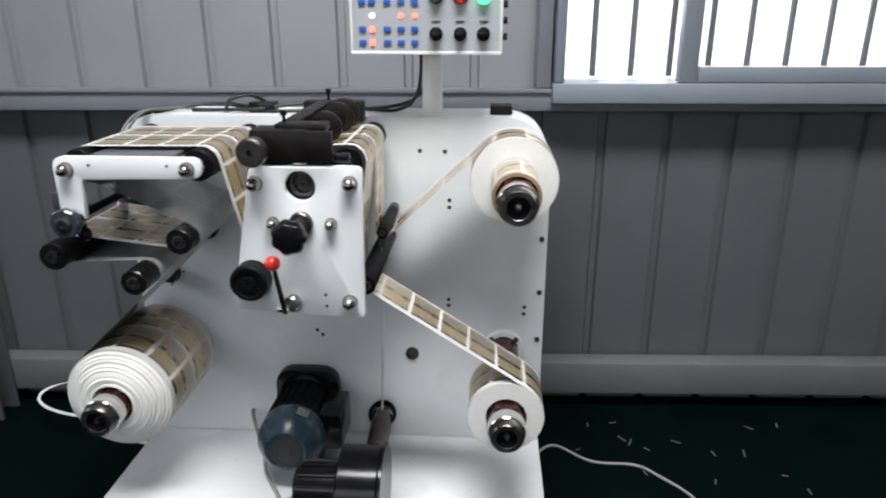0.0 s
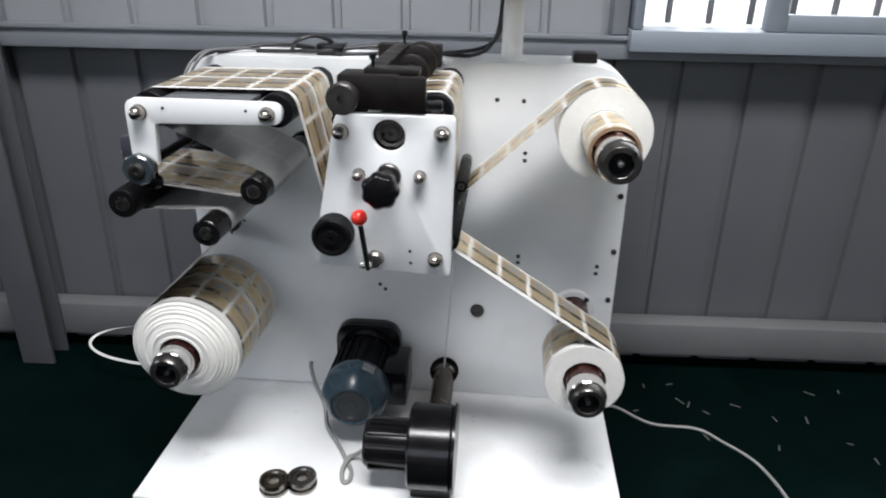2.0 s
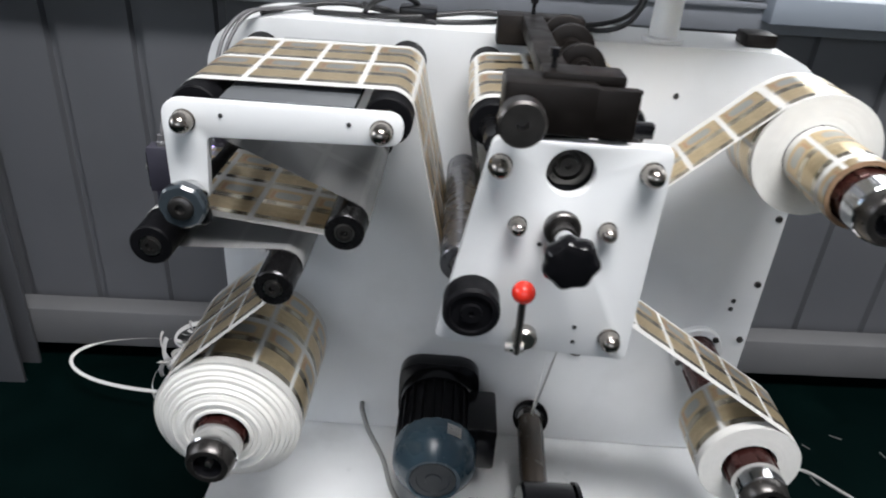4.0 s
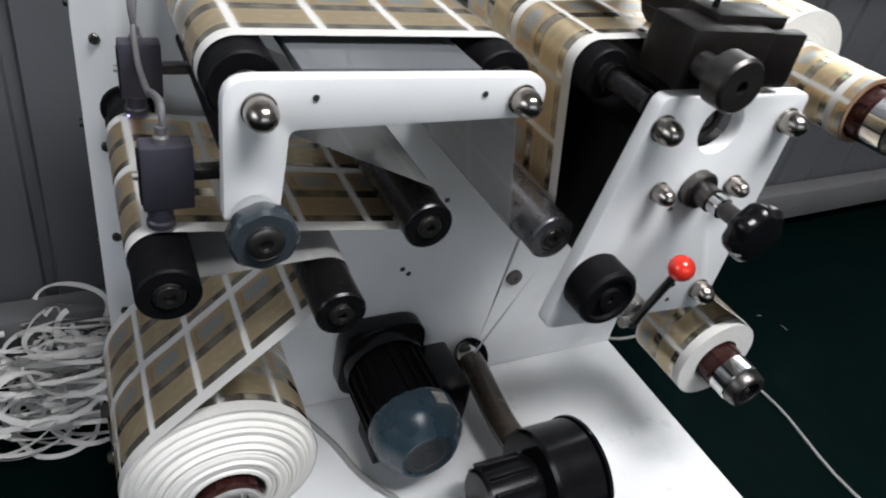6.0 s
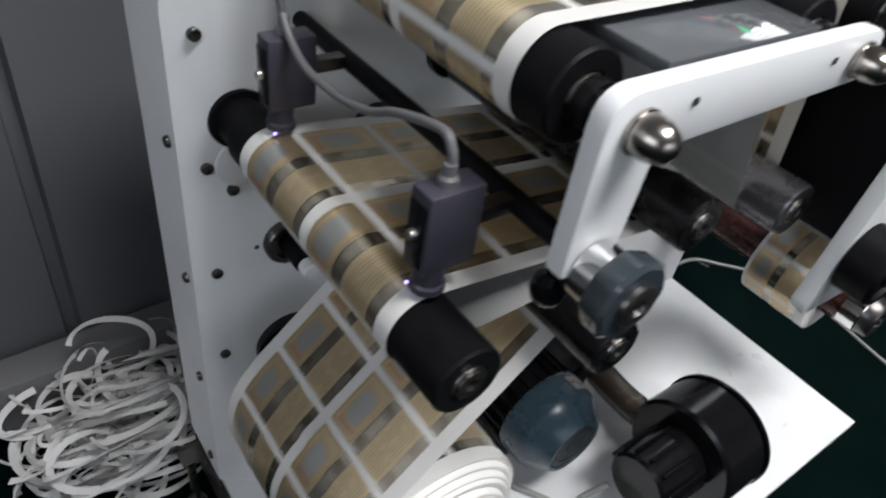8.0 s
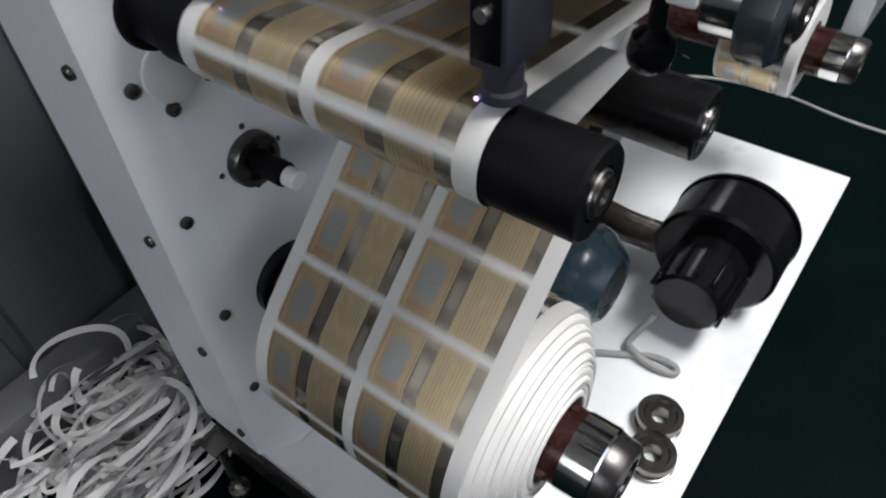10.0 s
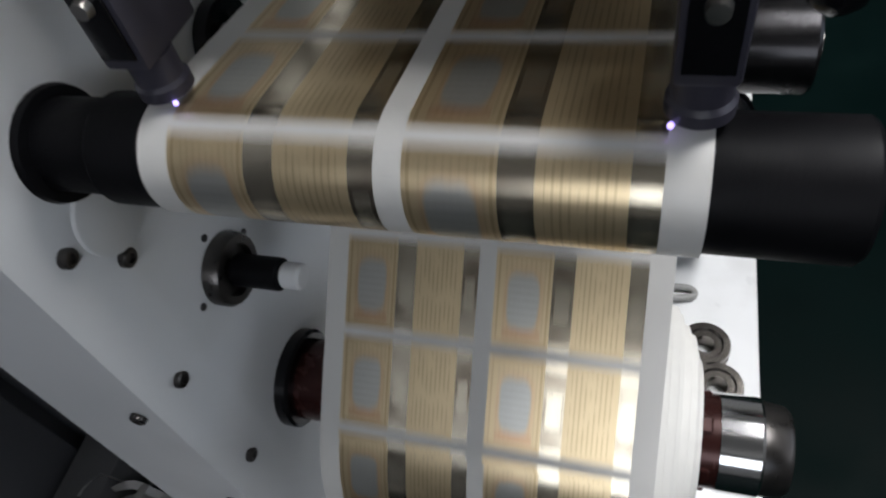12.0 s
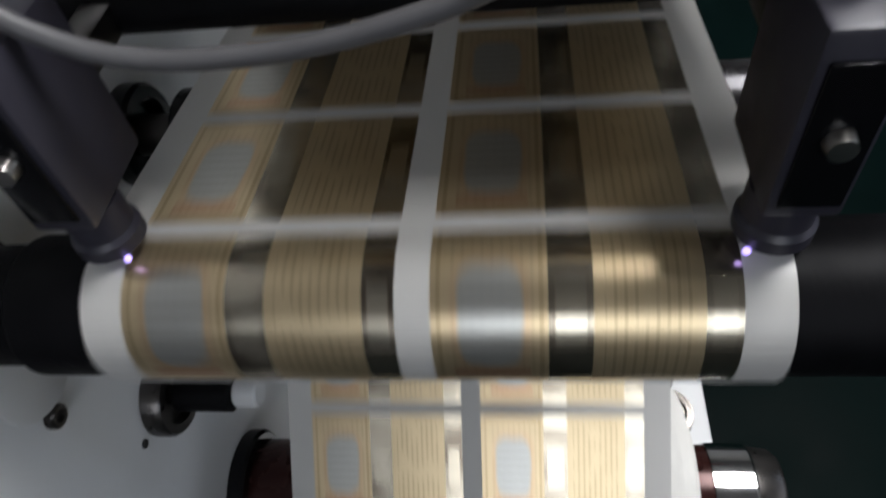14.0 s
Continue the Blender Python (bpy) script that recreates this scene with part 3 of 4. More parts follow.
for lo, hi in (((-0.294, 1.135), (0.027, 1.1415)), ((-0.294, 1.3925), (0.027, 1.399)), ((-0.294, 1.142), (-0.2885, 1.392)), ((0.0215, 1.142), (0.027, 1.392))):
    bm = box(bmesh.new(), (lo[0], -0.0965, lo[1]), (hi[0], -0.0905, hi[1]), 0.0015)
    part("panel_rim", bm, WHITE, ctl, "white raised rim")
for r, z in enumerate((1.158, 1.184, 1.21, 1.236, 1.262)):
    for c, x in enumerate((-0.268, -0.247, -0.215, -0.186, -0.157)):
        if r == 2:
            lit = c in (3, 4)
            bm = lathe(bmesh.new(), [(0, 0.0055), (-0.002, 0.005), (-0.002, 0)], "y", (x, -0.093, z), 12)
            if lit or c == 1:
                part("indicator", bm, LEDRED if lit else LEDWHITE, ctl)
            else:
                bm.free()
            continue
        red = (r, c) in ((0, 1), (1, 1))
        wide = 0.005 if red else 0.0075
        bm = box(bmesh.new(), (x - wide, -0.0965, z - 0.0055), (x + wide, -0.093, z + 0.0055), 0.001)
        part("key", bm, LEDRED if red else BLUEKEY, ctl)
for i, x in enumerate((-0.112, -0.061, -0.012)):
    bm = lathe(bmesh.new(), [(0, 0.014), (-0.004, 0.014), (-0.005, 0.011), (-0.02, 0.0105), (-0.021, 0.009), (-0.021, 0)], "y", (x, -0.093, 1.175), 24)
    box(bm, (x - 0.0015, -0.1155, 1.175), (x + 0.0015, -0.1135, 1.186))
    part("dial", bm, PLASTIC, ctl, "black dial with pointer")
    bm = box(bmesh.new(), (x - 0.009, -0.0945, 1.197), (x + 0.009, -0.0932, 1.2005))
    part("legend", bm, INK, ctl)
for x, mat in ((-0.112, KNOBGREY), (-0.061, RED), (-0.012, LEDGREEN)):
    bm = lathe(bmesh.new(), [(0, 0.016), (-0.004, 0.016), (-0.006, 0.0125), (-0.016, 0.0125), (-0.018, 0.01), (-0.018, 0)], "y", (x, -0.093, 1.247), 24)
    part("push_button", bm, mat, ctl)
for z in (1.168, 1.2, 1.232):
    bm = box(bmesh.new(), (0.0282, -0.04, z - 0.007), (0.04, -0.02, z + 0.007), 0.002)
    part("connector", bm, PLASTIC, ctl)

# inspection table arm: L shaped plate, two rollers' nuts, handwheel
arm = thing("table_arm", "white L-shaped arm plate holding the inspection table rollers", "machine arm", at=(0, 0.008, -0.005))
o = rounded([(-0.789, 0.848), (-0.745, 0.848), (-0.74, 0.924), (-0.517, 0.928), (-0.517, 0.966), (-0.79, 0.966)], [0.004, 0.004, 0.008, 0.019, 0.019, 0.022], 5)
bm = plate(bmesh.new(), o, -0.382, -0.368, 0.0015)
part("arm_plate", bm, WHITE, arm)
for x, z in ((-0.764, 0.943), (-0.541, 0.946)):
    part("nut", acorn(bmesh.new(), x, -0.383, z), NICKEL, arm, "dull nickel domed nut")
for x in (-0.722, -0.578):
    bm = lathe(bmesh.new(), [(0, 0.0028), (-0.0006, 0.0026), (-0.0006, 0)], "y", (x, -0.3825, 0.951), 10)
    part("screw_hole", bm, INK, arm)
bm = lathe(bmesh.new(), [(0, 0.02), (-0.017, 0.02), (-0.018, 0.018), (-0.018, 0)], "y", (-0.765, -0.383, 0.85), 28)
part("collar", bm, CHROME, arm, "chrome collar")
bm = bmesh.new()
rim = [(0.0272 + 0.0006 * math.cos(8 * a)) for a in [2 * math.pi * i / 64 for i in range(64)]]
vs0 = [bm.verts.new((-0.765 + 0.93 * rim[i] * math.cos(2 * math.pi * i / 64), -0.400, 0.85 + 0.93 * rim[i] * math.sin(2 * math.pi * i / 64))) for i in range(64)]
vs1 = [bm.verts.new((-0.765 + rim[i] * math.cos(2 * math.pi * i / 64), -0.403, 0.85 + rim[i] * math.sin(2 * math.pi * i / 64))) for i in range(64)]
vs2 = [bm.verts.new((-0.765 + rim[i] * math.cos(2 * math.pi * i / 64), -0.415, 0.85 + rim[i] * math.sin(2 * math.pi * i / 64))) for i in range(64)]
vs3 = [bm.verts.new((-0.765 + 0.9 * rim[i] * math.cos(2 * math.pi * i / 64), -0.418, 0.85 + 0.9 * rim[i] * math.sin(2 * math.pi * i / 64))) for i in range(64)]
for a, b in ((vs0, vs1), (vs1, vs2), (vs2, vs3)):
    for i in range(64):
        bm.faces.new((a[i], a[(i + 1) % 64], b[(i + 1) % 64], b[i]))
bm.faces.new(vs0), bm.faces.new(vs3)
bmesh.ops.recalc_face_normals(bm, faces=bm.faces)
hw = part("handwheel", bm, KNOBGREY, arm, "grey lobed handwheel")
bm = lathe(bmesh.new(), [(0, 0.015), (-0.003, 0.0145), (-0.0045, 0.012), (-0.0045, 0.006), (-0.001, 0.005), (-0.001, 0)], "y", (-0.765, -0.4182, 0.85), 24)
part("screw", bm, DARKSTEEL, hw)
bm = rod(bmesh.new(), -0.366, 0.0, 0.008, -0.765, 0.852)
part("guide_rod", bm, RUBBER, arm, "black guide rod")
bm = lathe(bmesh.new(), [(0.8, 0), (0.801, 0.007), (0.805, 0.011), (0.812, 0.0125), (0.82, 0.011), (0.825, 0.005), (0.845, 0.004), (0.846, 0)], "z", (-0.765, -0.358, 0), 24)
part("clamp_knob", bm, PLASTIC, arm, "black round clamp knob")
bm = box(bmesh.new(), (-0.729, -0.364, 0.957), (-0.575, -0.04, 0.966), 0.001)
part("table_plate", bm, GLASSGREY, arm, "grey glossy inspection plate")

# knife unit plate
unit = thing("knife_unit", "white knife unit plate with domed nuts and knobs", "machine unit", at=(0, -0.010, -0.005))
o = rounded([(-0.468, 0.695), (-0.226, 0.682), (-0.222, 0.962), (-0.417, 0.962)], [0.016, 0.01, 0.012, 0.014], 5)
bm = plate(bmesh.new(), o, -0.402, -0.386, 0.0015, holes=[(-0.330, 0.927, 0.027)])
part("unit_plate", bm, WHITE, unit)
for x, z in ((-0.408, 0.932), (-0.243, 0.934), (-0.252, 0.715)):
    part("nut", acorn(bmesh.new(), x, -0.403, z), NICKEL, unit, "dull nickel domed nut")
for x in (-0.381, -0.279):
    part("nut", acorn(bmesh.new(), x, -0.403, 0.862, 0.010, 0.022), NICKEL, unit, "small domed nut")
bm = lathe(bmesh.new(), [(0.012, 0), (0.012, 0.0255), (-0.006, 0.0255), (-0.006, 0.018), (0.0, 0.016), (0.0, 0.011), (-0.008, 0.01), (-0.008, 0.004), (-0.004, 0.003), (-0.004, 0)], "y", (-0.330, -0.372, 0.927), 32)
part("bearing", bm, DARKSTEEL, unit, "dark steel bearing in the round opening")
bm = lathe(bmesh.new(), [(0, 0.021), (-0.008, 0.021), (-0.010, 0.019), (-0.010, 0.013), (-0.026, 0.013), (-0.026, 0.009), (-0.07, 0.009), (-0.07, 0)], "y", (-0.331, -0.4035, 0.862), 28)
part("spindle", bm, DARKSTEEL, unit, "dark steel spindle")
bm = lathe(bmesh.new(), [(-0.028, 0.009), (-0.028, 0.0112), (-0.04, 0.0112), (-0.041, 0.009)], "y", (-0.331, -0.4035, 0.862), 28)
part("spindle_ring", bm, CHROME, unit, "chrome ring on the spindle")
bm = bmesh.new()
KN = 60
rr = [0.0295 + 0.0016 * math.cos(7 * 2 * math.pi * i / KN) for i in range(KN)]
prev = None
for y, s in ((-0.468, 0.5), (-0.472, 0.85), (-0.478, 0.98), (-0.484, 1.0), (-0.49, 0.97), (-0.495, 0.82), (-0.497, 0.5)):
    ring = [bm.verts.new((-0.331 + s * rr[i] * math.cos(2 * math.pi * i / KN), y, 0.862 + s * rr[i] * math.sin(2 * math.pi * i / KN))) for i in range(KN)]
    if prev:
        for i in range(KN):
            bm.faces.new((prev[i], prev[(i + 1) % KN], ring[(i + 1) % KN], ring[i]))
    else:
        bm.faces.new(ring)
    prev = ring
bm.faces.new(prev)
bmesh.ops.recalc_face_normals(bm, faces=bm.faces)
part("star_knob", bm, PLASTIC, unit, "black lobed star knob")
bm = lathe(bmesh.new(), [(0, 0.034), (-0.030, 0.034), (-0.034, 0.031), (-0.034, 0.026), (-0.030, 0.025), (-0.030, 0.013), (-0.034, 0.012), (-0.034, 0.004), (-0.031, 0.003), (-0.031, 0)], "y", (-0.425, -0.4035, 0.758), 40)
part("feed_wheel", bm, RUBBER, unit, "black round wheel")
bm = lathe(bmesh.new(), [(0, 0.015), (-0.012, 0.015), (-0.016, 0.012), (-0.018, 0.0)], "y", (-0.356, -0.4035, 0.712), 24)
part("pivot", bm, STEEL, unit, "steel lever pivot")
bm = lathe(bmesh.new(), [(0, 0), (0, 0.0045), (0.11, 0.0045), (0.11, 0)], "z", (0, 0, 0), 14, Matrix.Translation((-0.3655, -0.4255, 0.7)) @ Vector((-0.0055, -0.0325, 0.106)).to_track_quat("Z", "Y").to_matrix().to_4x4())
lv = part("lever", bm, DARKSTEEL, unit, "dark steel lever")
bm = bmesh.new()
bmesh.ops.create_uvsphere(bm, u_segments=24, v_segments=16, radius=0.0135, matrix=Matrix.Translation((-0.371, -0.458, 0.806)))
part("ball", bm, RED, lv, "glossy red ball knob")
bm = lathe(bmesh.new(), [(0, 0), (0, 0.006), (0.022, 0.006), (0.022, 0)], "x", (-0.38, -0.424, 0.706), 14)
part("pin", bm, STEEL, unit)
for x, z in ((-0.296, 0.727), (-0.295, 0.705), (-0.353, 0.838)):
    bm = lathe(bmesh.new(), [(0, 0.003), (-0.0006, 0.0028), (-0.0006, 0)], "y", (x, -0.4025, z), 10)
    part("screw_hole", bm, INK, unit)
# knife holder over the plate
bm = box(bmesh.new(), (-0.412, -0.405, 0.968), (-0.312, -0.345, 1.024), 0.006)
part("holder_block", bm, OXIDE, unit, "browned steel knife holder block")
bm = box(bmesh.new(), (-0.345, -0.404, 0.968), (-0.27, -0.388, 1.022), 0.004)
part("holder_plate", bm, OXIDE, unit, "browned steel face plate")
bm = box(bmesh.new(), (-0.372, -0.386, 1.018), (-0.284, -0.344, 1.031), 0.003)
part("holder_cap", bm, OXIDE, unit, "browned steel cap plate")
bm = box(bmesh.new(), (-0.407, -0.055, 0.984), (-0.279, -0.012, 1.027), 0.003)
part("rear_block", bm, OXIDE, unit, "browned steel rear block")
bm = box(bmesh.new(), (-0.372, -0.345, 1.008), (-0.342, -0.056, 1.03), 0.002)
part("knife_bar", bm, OXIDE, unit, "browned steel knife bar")
bm = box(bmesh.new(), (-0.30, -0.386, 0.9655), (-0.245, -0.372, 0.982), 0.002, 2)
part("stop_bar", bm, PLASTIC, unit, "black stop bar")
bm = lathe(bmesh.new(), [(0, 0.0), (0, 0.022), (-0.002, 0.0245), (-0.022, 0.0245), (-0.025, 0.022), (-0.025, 0.006), (-0.012, 0.005), (-0.012, 0)], "y", (-0.394, -0.43, 0.994), 36)
part("adjusting_knob", bm, DARKSTEEL, unit, "dark steel adjusting knob")
bm = lathe(bmesh.new(), [(-0.43, 0), (-0.43, 0.012), (-0.38, 0.012), (-0.38, 0)], "y", (-0.394, 0, 0.994), 20)
part("knob_shaft", bm, DARKSTEEL, unit)
for y, r in ((-0.255, 0.03), (-0.15, 0.033), (-0.085, 0.033)):
    bm = lathe(bmesh.new(), [(y - 0.02, 0), (y - 0.02, r * 0.45), (y - 0.006, r * 0.5), (y - 0.006, r * 0.9), (y - 0.004, r), (y + 0.004, r), (y + 0.006, r * 0.6), (y + 0.016, r * 0.55), (y + 0.016, 0)], "y", (-0.312, 0, 1.006), 36)
    part("slitting_disc", bm, OXIDE, unit, "black round slitting knife holder")
bm = rod(bmesh.new(), -0.344, -0.056, 0.009, -0.312, 1.006)
part("knife_shaft", bm, DARKSTEEL, unit)
bm = box(bmesh.new(), (-0.395, -0.385, 0.735), (-0.275, -0.012, 0.905), 0.01)
part("knife_bed", bm, RUBBER, unit, "black knife bed behind the plate")
for x, y in ((-0.36, -0.365), (-0.355, -0.035)):
    bm = lathe(bmesh.new(), [(1.028, 0), (1.028, 0.003), (1.043, 0.003), (1.043, 0.006), (1.052, 0.006), (1.052, 0)], "z", (x, y, 0), 12)
    part("thumb_screw", bm, PLASTIC, unit)

# ---- rollers ----
# (x, z, radius of the web round it, turn: 1 anticlockwise seen from the front)
ROLLERS = {
    "unwind": (-0.779, 0.429, 0.115, -1),
    "E": (-0.678, 0.716, 0.0270, 1),
    "F": (-0.831, 0.7645, 0.0285, -1),
    "D": (-0.589, 0.793, 0.0270, 1),
    "J": (-0.765, 0.937, 0.0310, -1),
    "K": (-0.539, 0.939, 0.0310, -1),
    "L": (-0.439, 0.764, 0.0285, 1),
    "P": (-0.416, 0.942, 0.0280, -1),
    "M": (-0.262, 0.946, 0.0300, -1),
    "N": (-0.223, 0.772, 0.0140, 1),
    "O": (-0.236, 0.712, 0.0210, 1),
    "upper": (0.046, 0.884, 0.0895, -1),
    "lower": (0.040, 0.413, 0.0795, -1),
}
SPEED = 0.2564  # metres a second
PITCH = 0.0700  # from label to label
LEAD = 0.08  # part of a label by which the print leads
WEB_BACK, WEB_FRONT = -0.077, -0.309
GUIDES = []


class WebPath:
    """The way of the web: tangents from roller to roller, arcs round them."""

    def __init__(self, keys):
        cs = [ROLLERS[k] for k in keys]
        self.pieces, s, inn = [], 0.0, None
        for (x1, z1, r1, d1), (x2, z2, r2, d2) in zip(cs, cs[1:]):
            dist, phi = math.hypot(x2 - x1, z2 - z1), math.atan2(z2 - z1, x2 - x1)
            th = phi - math.asin((d2 * r2 - d1 * r1) / dist)
            left = (-math.sin(th), math.cos(th))
            a = (x1 - d1 * r1 * left[0], z1 - d1 * r1 * left[1])
            b = (x2 - d2 * r2 * left[0], z2 - d2 * r2 * left[1])
            if inn is not None:
                swing = (d1 * (th - inn)) % (2 * math.pi)
                self.pieces.append(("arc", s, s + swing * r1, (x1, z1, r1, d1, inn)))
                s += swing * r1
            else:
                self.first = (x1, z1, r1, d1, th)
            length = math.hypot(b[0] - a[0], b[1] - a[1])
            self.pieces.append(("line", s, s + length, (a, th)))
            s += length
            inn = th
        self.last = (*cs[-1], inn)
        self.length = s

    def on_arc(self, x, z, r, d, th, rr):
        return pose(x + d * rr * math.sin(th), 0, z - d * rr * math.cos(th), 0, -math.degrees(th), 0)

    def place(self, s):
        if s <= 0:
            x, z, r, d, th = self.first
            s = max(s, -0.05)
            return self.on_arc(x, z, r, d, th + d * s / r, r - min(0.004, -s * 0.3))
        if s >= self.length:
            x, z, r, d, th = self.last
            e = min(s - self.length, 0.05)
            return self.on_arc(x, z, r, d, th + d * e / r, r - min(0.004, e * 0.3))
        for kind, s0, s1, data in self.pieces:
            if s <= s1:
                if kind == "line":
                    (ax, az), th = data
                    return pose(ax + (s - s0) * math.cos(th), 0, az + (s - s0) * math.sin(th), 0, -math.degrees(th), 0)
                x, z, r, d, th = data
                return self.on_arc(x, z, r, d, th + d * (s - s0) / r, r)


PATHS = [WebPath(["unwind", "E", "F", "D", "J", "K", "L", "P", "M", "N", "upper"]), WebPath(["unwind", "E", "F", "D", "J", "K", "L", "P", "M", "O", "lower"])]


def guide_roller(key, y0, y1, label, mat=RUBBER, axle_front=None):
    x, z, r, turn = ROLLERS[key]
    r -= 0.0015
    rl = thing("guide_roller", label, "roller", "web guide rollers", at=(x, 0, z))
    bm = lathe(bmesh.new(), [(y0, r * 0.55), (y0, r * 0.94), (y0 + 0.002, r), (y1 - 0.002, r), (y1, r * 0.94), (y1, 0)], "y", (0, 0, 0), 48)
    part("sleeve", bm, mat, rl, "black roller sleeve")
    bm = lathe(bmesh.new(), [(y0 + 0.004, r * 0.55), (y0 + 0.004, r * 0.42), (y0 - 0.003, r * 0.4), (y0 - 0.003, r * 0.2), (y0 + 0.003, r * 0.17), (y0 + 0.003, 0)], "y", (0, 0, 0), 32)
    part("bearing", bm, DARKSTEEL, rl, "dark steel bearing end")
    bm = lathe(bmesh.new(), [(y0 + 0.001, r * 0.50), (y0 - 0.001, r * 0.49), (y0 - 0.001, r * 0.44), (y0 + 0.001, r * 0.43)], "y", (0, 0, 0), 32)
    part("circlip", bm, STEEL, rl)
    bm = lathe(bmesh.new(), [(y1 - 0.001, 0.012), (-0.001, 0.012), (-0.001, 0)], "y", (0, 0, 0), 20)
    part("axle", bm, DARKSTEEL, rl)
    if axle_front:
        bm = lathe(bmesh.new(), [(axle_front, 0), (axle_front, 0.011), (y0 - 0.012, 0.011), (y0 - 0.012, 0.015), (y0 - 0.0035, 0.015), (y0 - 0.0035, 0)], "y", (0, 0, 0), 24)
        part("front_axle", bm, ROLLERDARK, rl, "dark stepped axle end")
    GUIDES.append((rl, r + 0.0015, turn))
    return rl


guide_roller("E", -0.366, -0.035, "dark glossy guide roller above the unwinding roll", ROLLERDARK)
guide_roller("F", -0.362, -0.045, "black rubber guide roller under the two sensors")
guide_roller("D", -0.345, -0.03, "dark glossy roller below the inspection table", ROLLERDARK)
guide_roller("J", -0.336, -0.03, "black roller at the inlet of the inspection table", axle_front=-0.361)
guide_roller("K", -0.336, -0.03, "black roller at the outlet of the inspection table", axle_front=-0.361)
guide_roller("L", -0.352, -0.03, "grey metal guide roller beside the knife unit", ROLLERGREY)
guide_roller("P", -0.33, -0.03, "black guide roller before the knives", axle_front=-0.394)
guide_roller("M", -0.328, -0.03, "black guide roller behind the knives", axle_front=-0.394)
guide_roller("N", -0.2, -0.03, "black deflecting roller behind the knife unit plate")
guide_roller("O", -0.34, -0.03, "black lower deflecting roller behind the knife unit plate")
x, z, r, _ = ROLLERS["F"]
bm = lathe(bmesh.new(), [(-0.05, 0.02), (-0.05, 0.0235), (-0.013, 0.0235), (-0.0125, 0.029), (-0.0085, 0.03), (-0.0085, 0)], "y", (x, 0, z), 32)
part("roller_flange", bm, RUBBER, machine, "black roller mounting flange")


# ---- rolls of labels on air shafts ----
def set_web_uv(bm, uvs):
    lay = bm.loops.layers.uv.new("web")
    for f in bm.faces:
        for lp in f.loops:
            lp[lay].uv = uvs[lp.vert]


def roll_of_labels(name, key, y0, y1, u0, u1, label, core=0.045, bulge=0.0, n=72):
    """A wound roll: printed mantle, paper end faces with winding steps. y0 is the front."""
    x, z, r, turn = ROLLERS[key]
    r -= 0.0008
    rl = thing(name, label, "label roll", at=(x, 0, z))
    rounds = round(2 * math.pi * r / PITCH)
    pth = PATHS[1 if key == "lower" else 0]
    th = pth.first[4] if key == "unwind" else pth.last[4]
    meet = th - turn * math.pi / 2
    shift = 50 - LEAD + (0 if key == "unwind" else pth.length / PITCH)
    bm = bmesh.new()
    uvs = {}
    rings = []
    for i in range(n + 1):
        a = 2 * math.pi * i / n
        row = []
        for k in range(5):
            t = k / 4
            vert = bm.verts.new((r * math.cos(a), y1 + (y0 - y1) * t, r * math.sin(a)))
            uvs[vert] = (u0 + (u1 - u0) * t, turn * rounds * (a - meet) / (2 * math.pi) + shift)
            row.append(vert)
        rings.append(row)
    for a, b in zip(rings, rings[1:]):
        for k in range(4):
            bm.faces.new((a[k], b[k], b[k + 1], a[k + 1]))
    bmesh.ops.recalc_face_normals(bm, faces=bm.faces)
    if (bm.faces[:][0].calc_center_median() * Vector((1, 0, 1))).dot(bm.faces[:][0].normal) < 0:
        bmesh.ops.reverse_faces(bm, faces=bm.faces)
    set_web_uv(bm, uvs)
    part("printed_mantle", bm, WEB, rl, "gold printed label layer")
    rnd = random.Random(len(name))
    prof = [(y1, core), (y1, r - 0.0005), (y0, r - 0.0005)]
    steps = 11 if bulge else 6
    marks = [(i + rnd.uniform(-0.28, 0.28)) / steps for i in range(steps + 1)]
    for i in range(steps):
        t0, t1 = i / steps, (i + 1) / steps
        t0, t1 = (t0 if i == 0 else marks[i]), (t1 if i == steps - 1 else marks[i + 1])
        ra, rb = r + (core - r) * t0, r + (core - r) * t1
        lift = -bulge * math.sin(math.pi / 2 * min(1, t0 * 1.2)) + (rnd.random() - 0.5) * (0.002 if bulge else 0.0002)
        groove = rnd.uniform(0.0005, 0.0022) if bulge else 0.00008
        prof += [(y0 + lift + groove, ra - 0.0004), (y0 + lift - groove * 0.4, ra - 0.0016), (y0 + lift - groove * 0.6, rb + 0.0022), (y0 + lift, rb + 0.0006)]
    prof += [(y0 + 0.004, core)]
    bm = lathe(bmesh.new(), prof, "y", (0, 0, 0), 64)
    part("paper_edges", bm, PAPER, rl, "white stepped paper layers")
    return rl


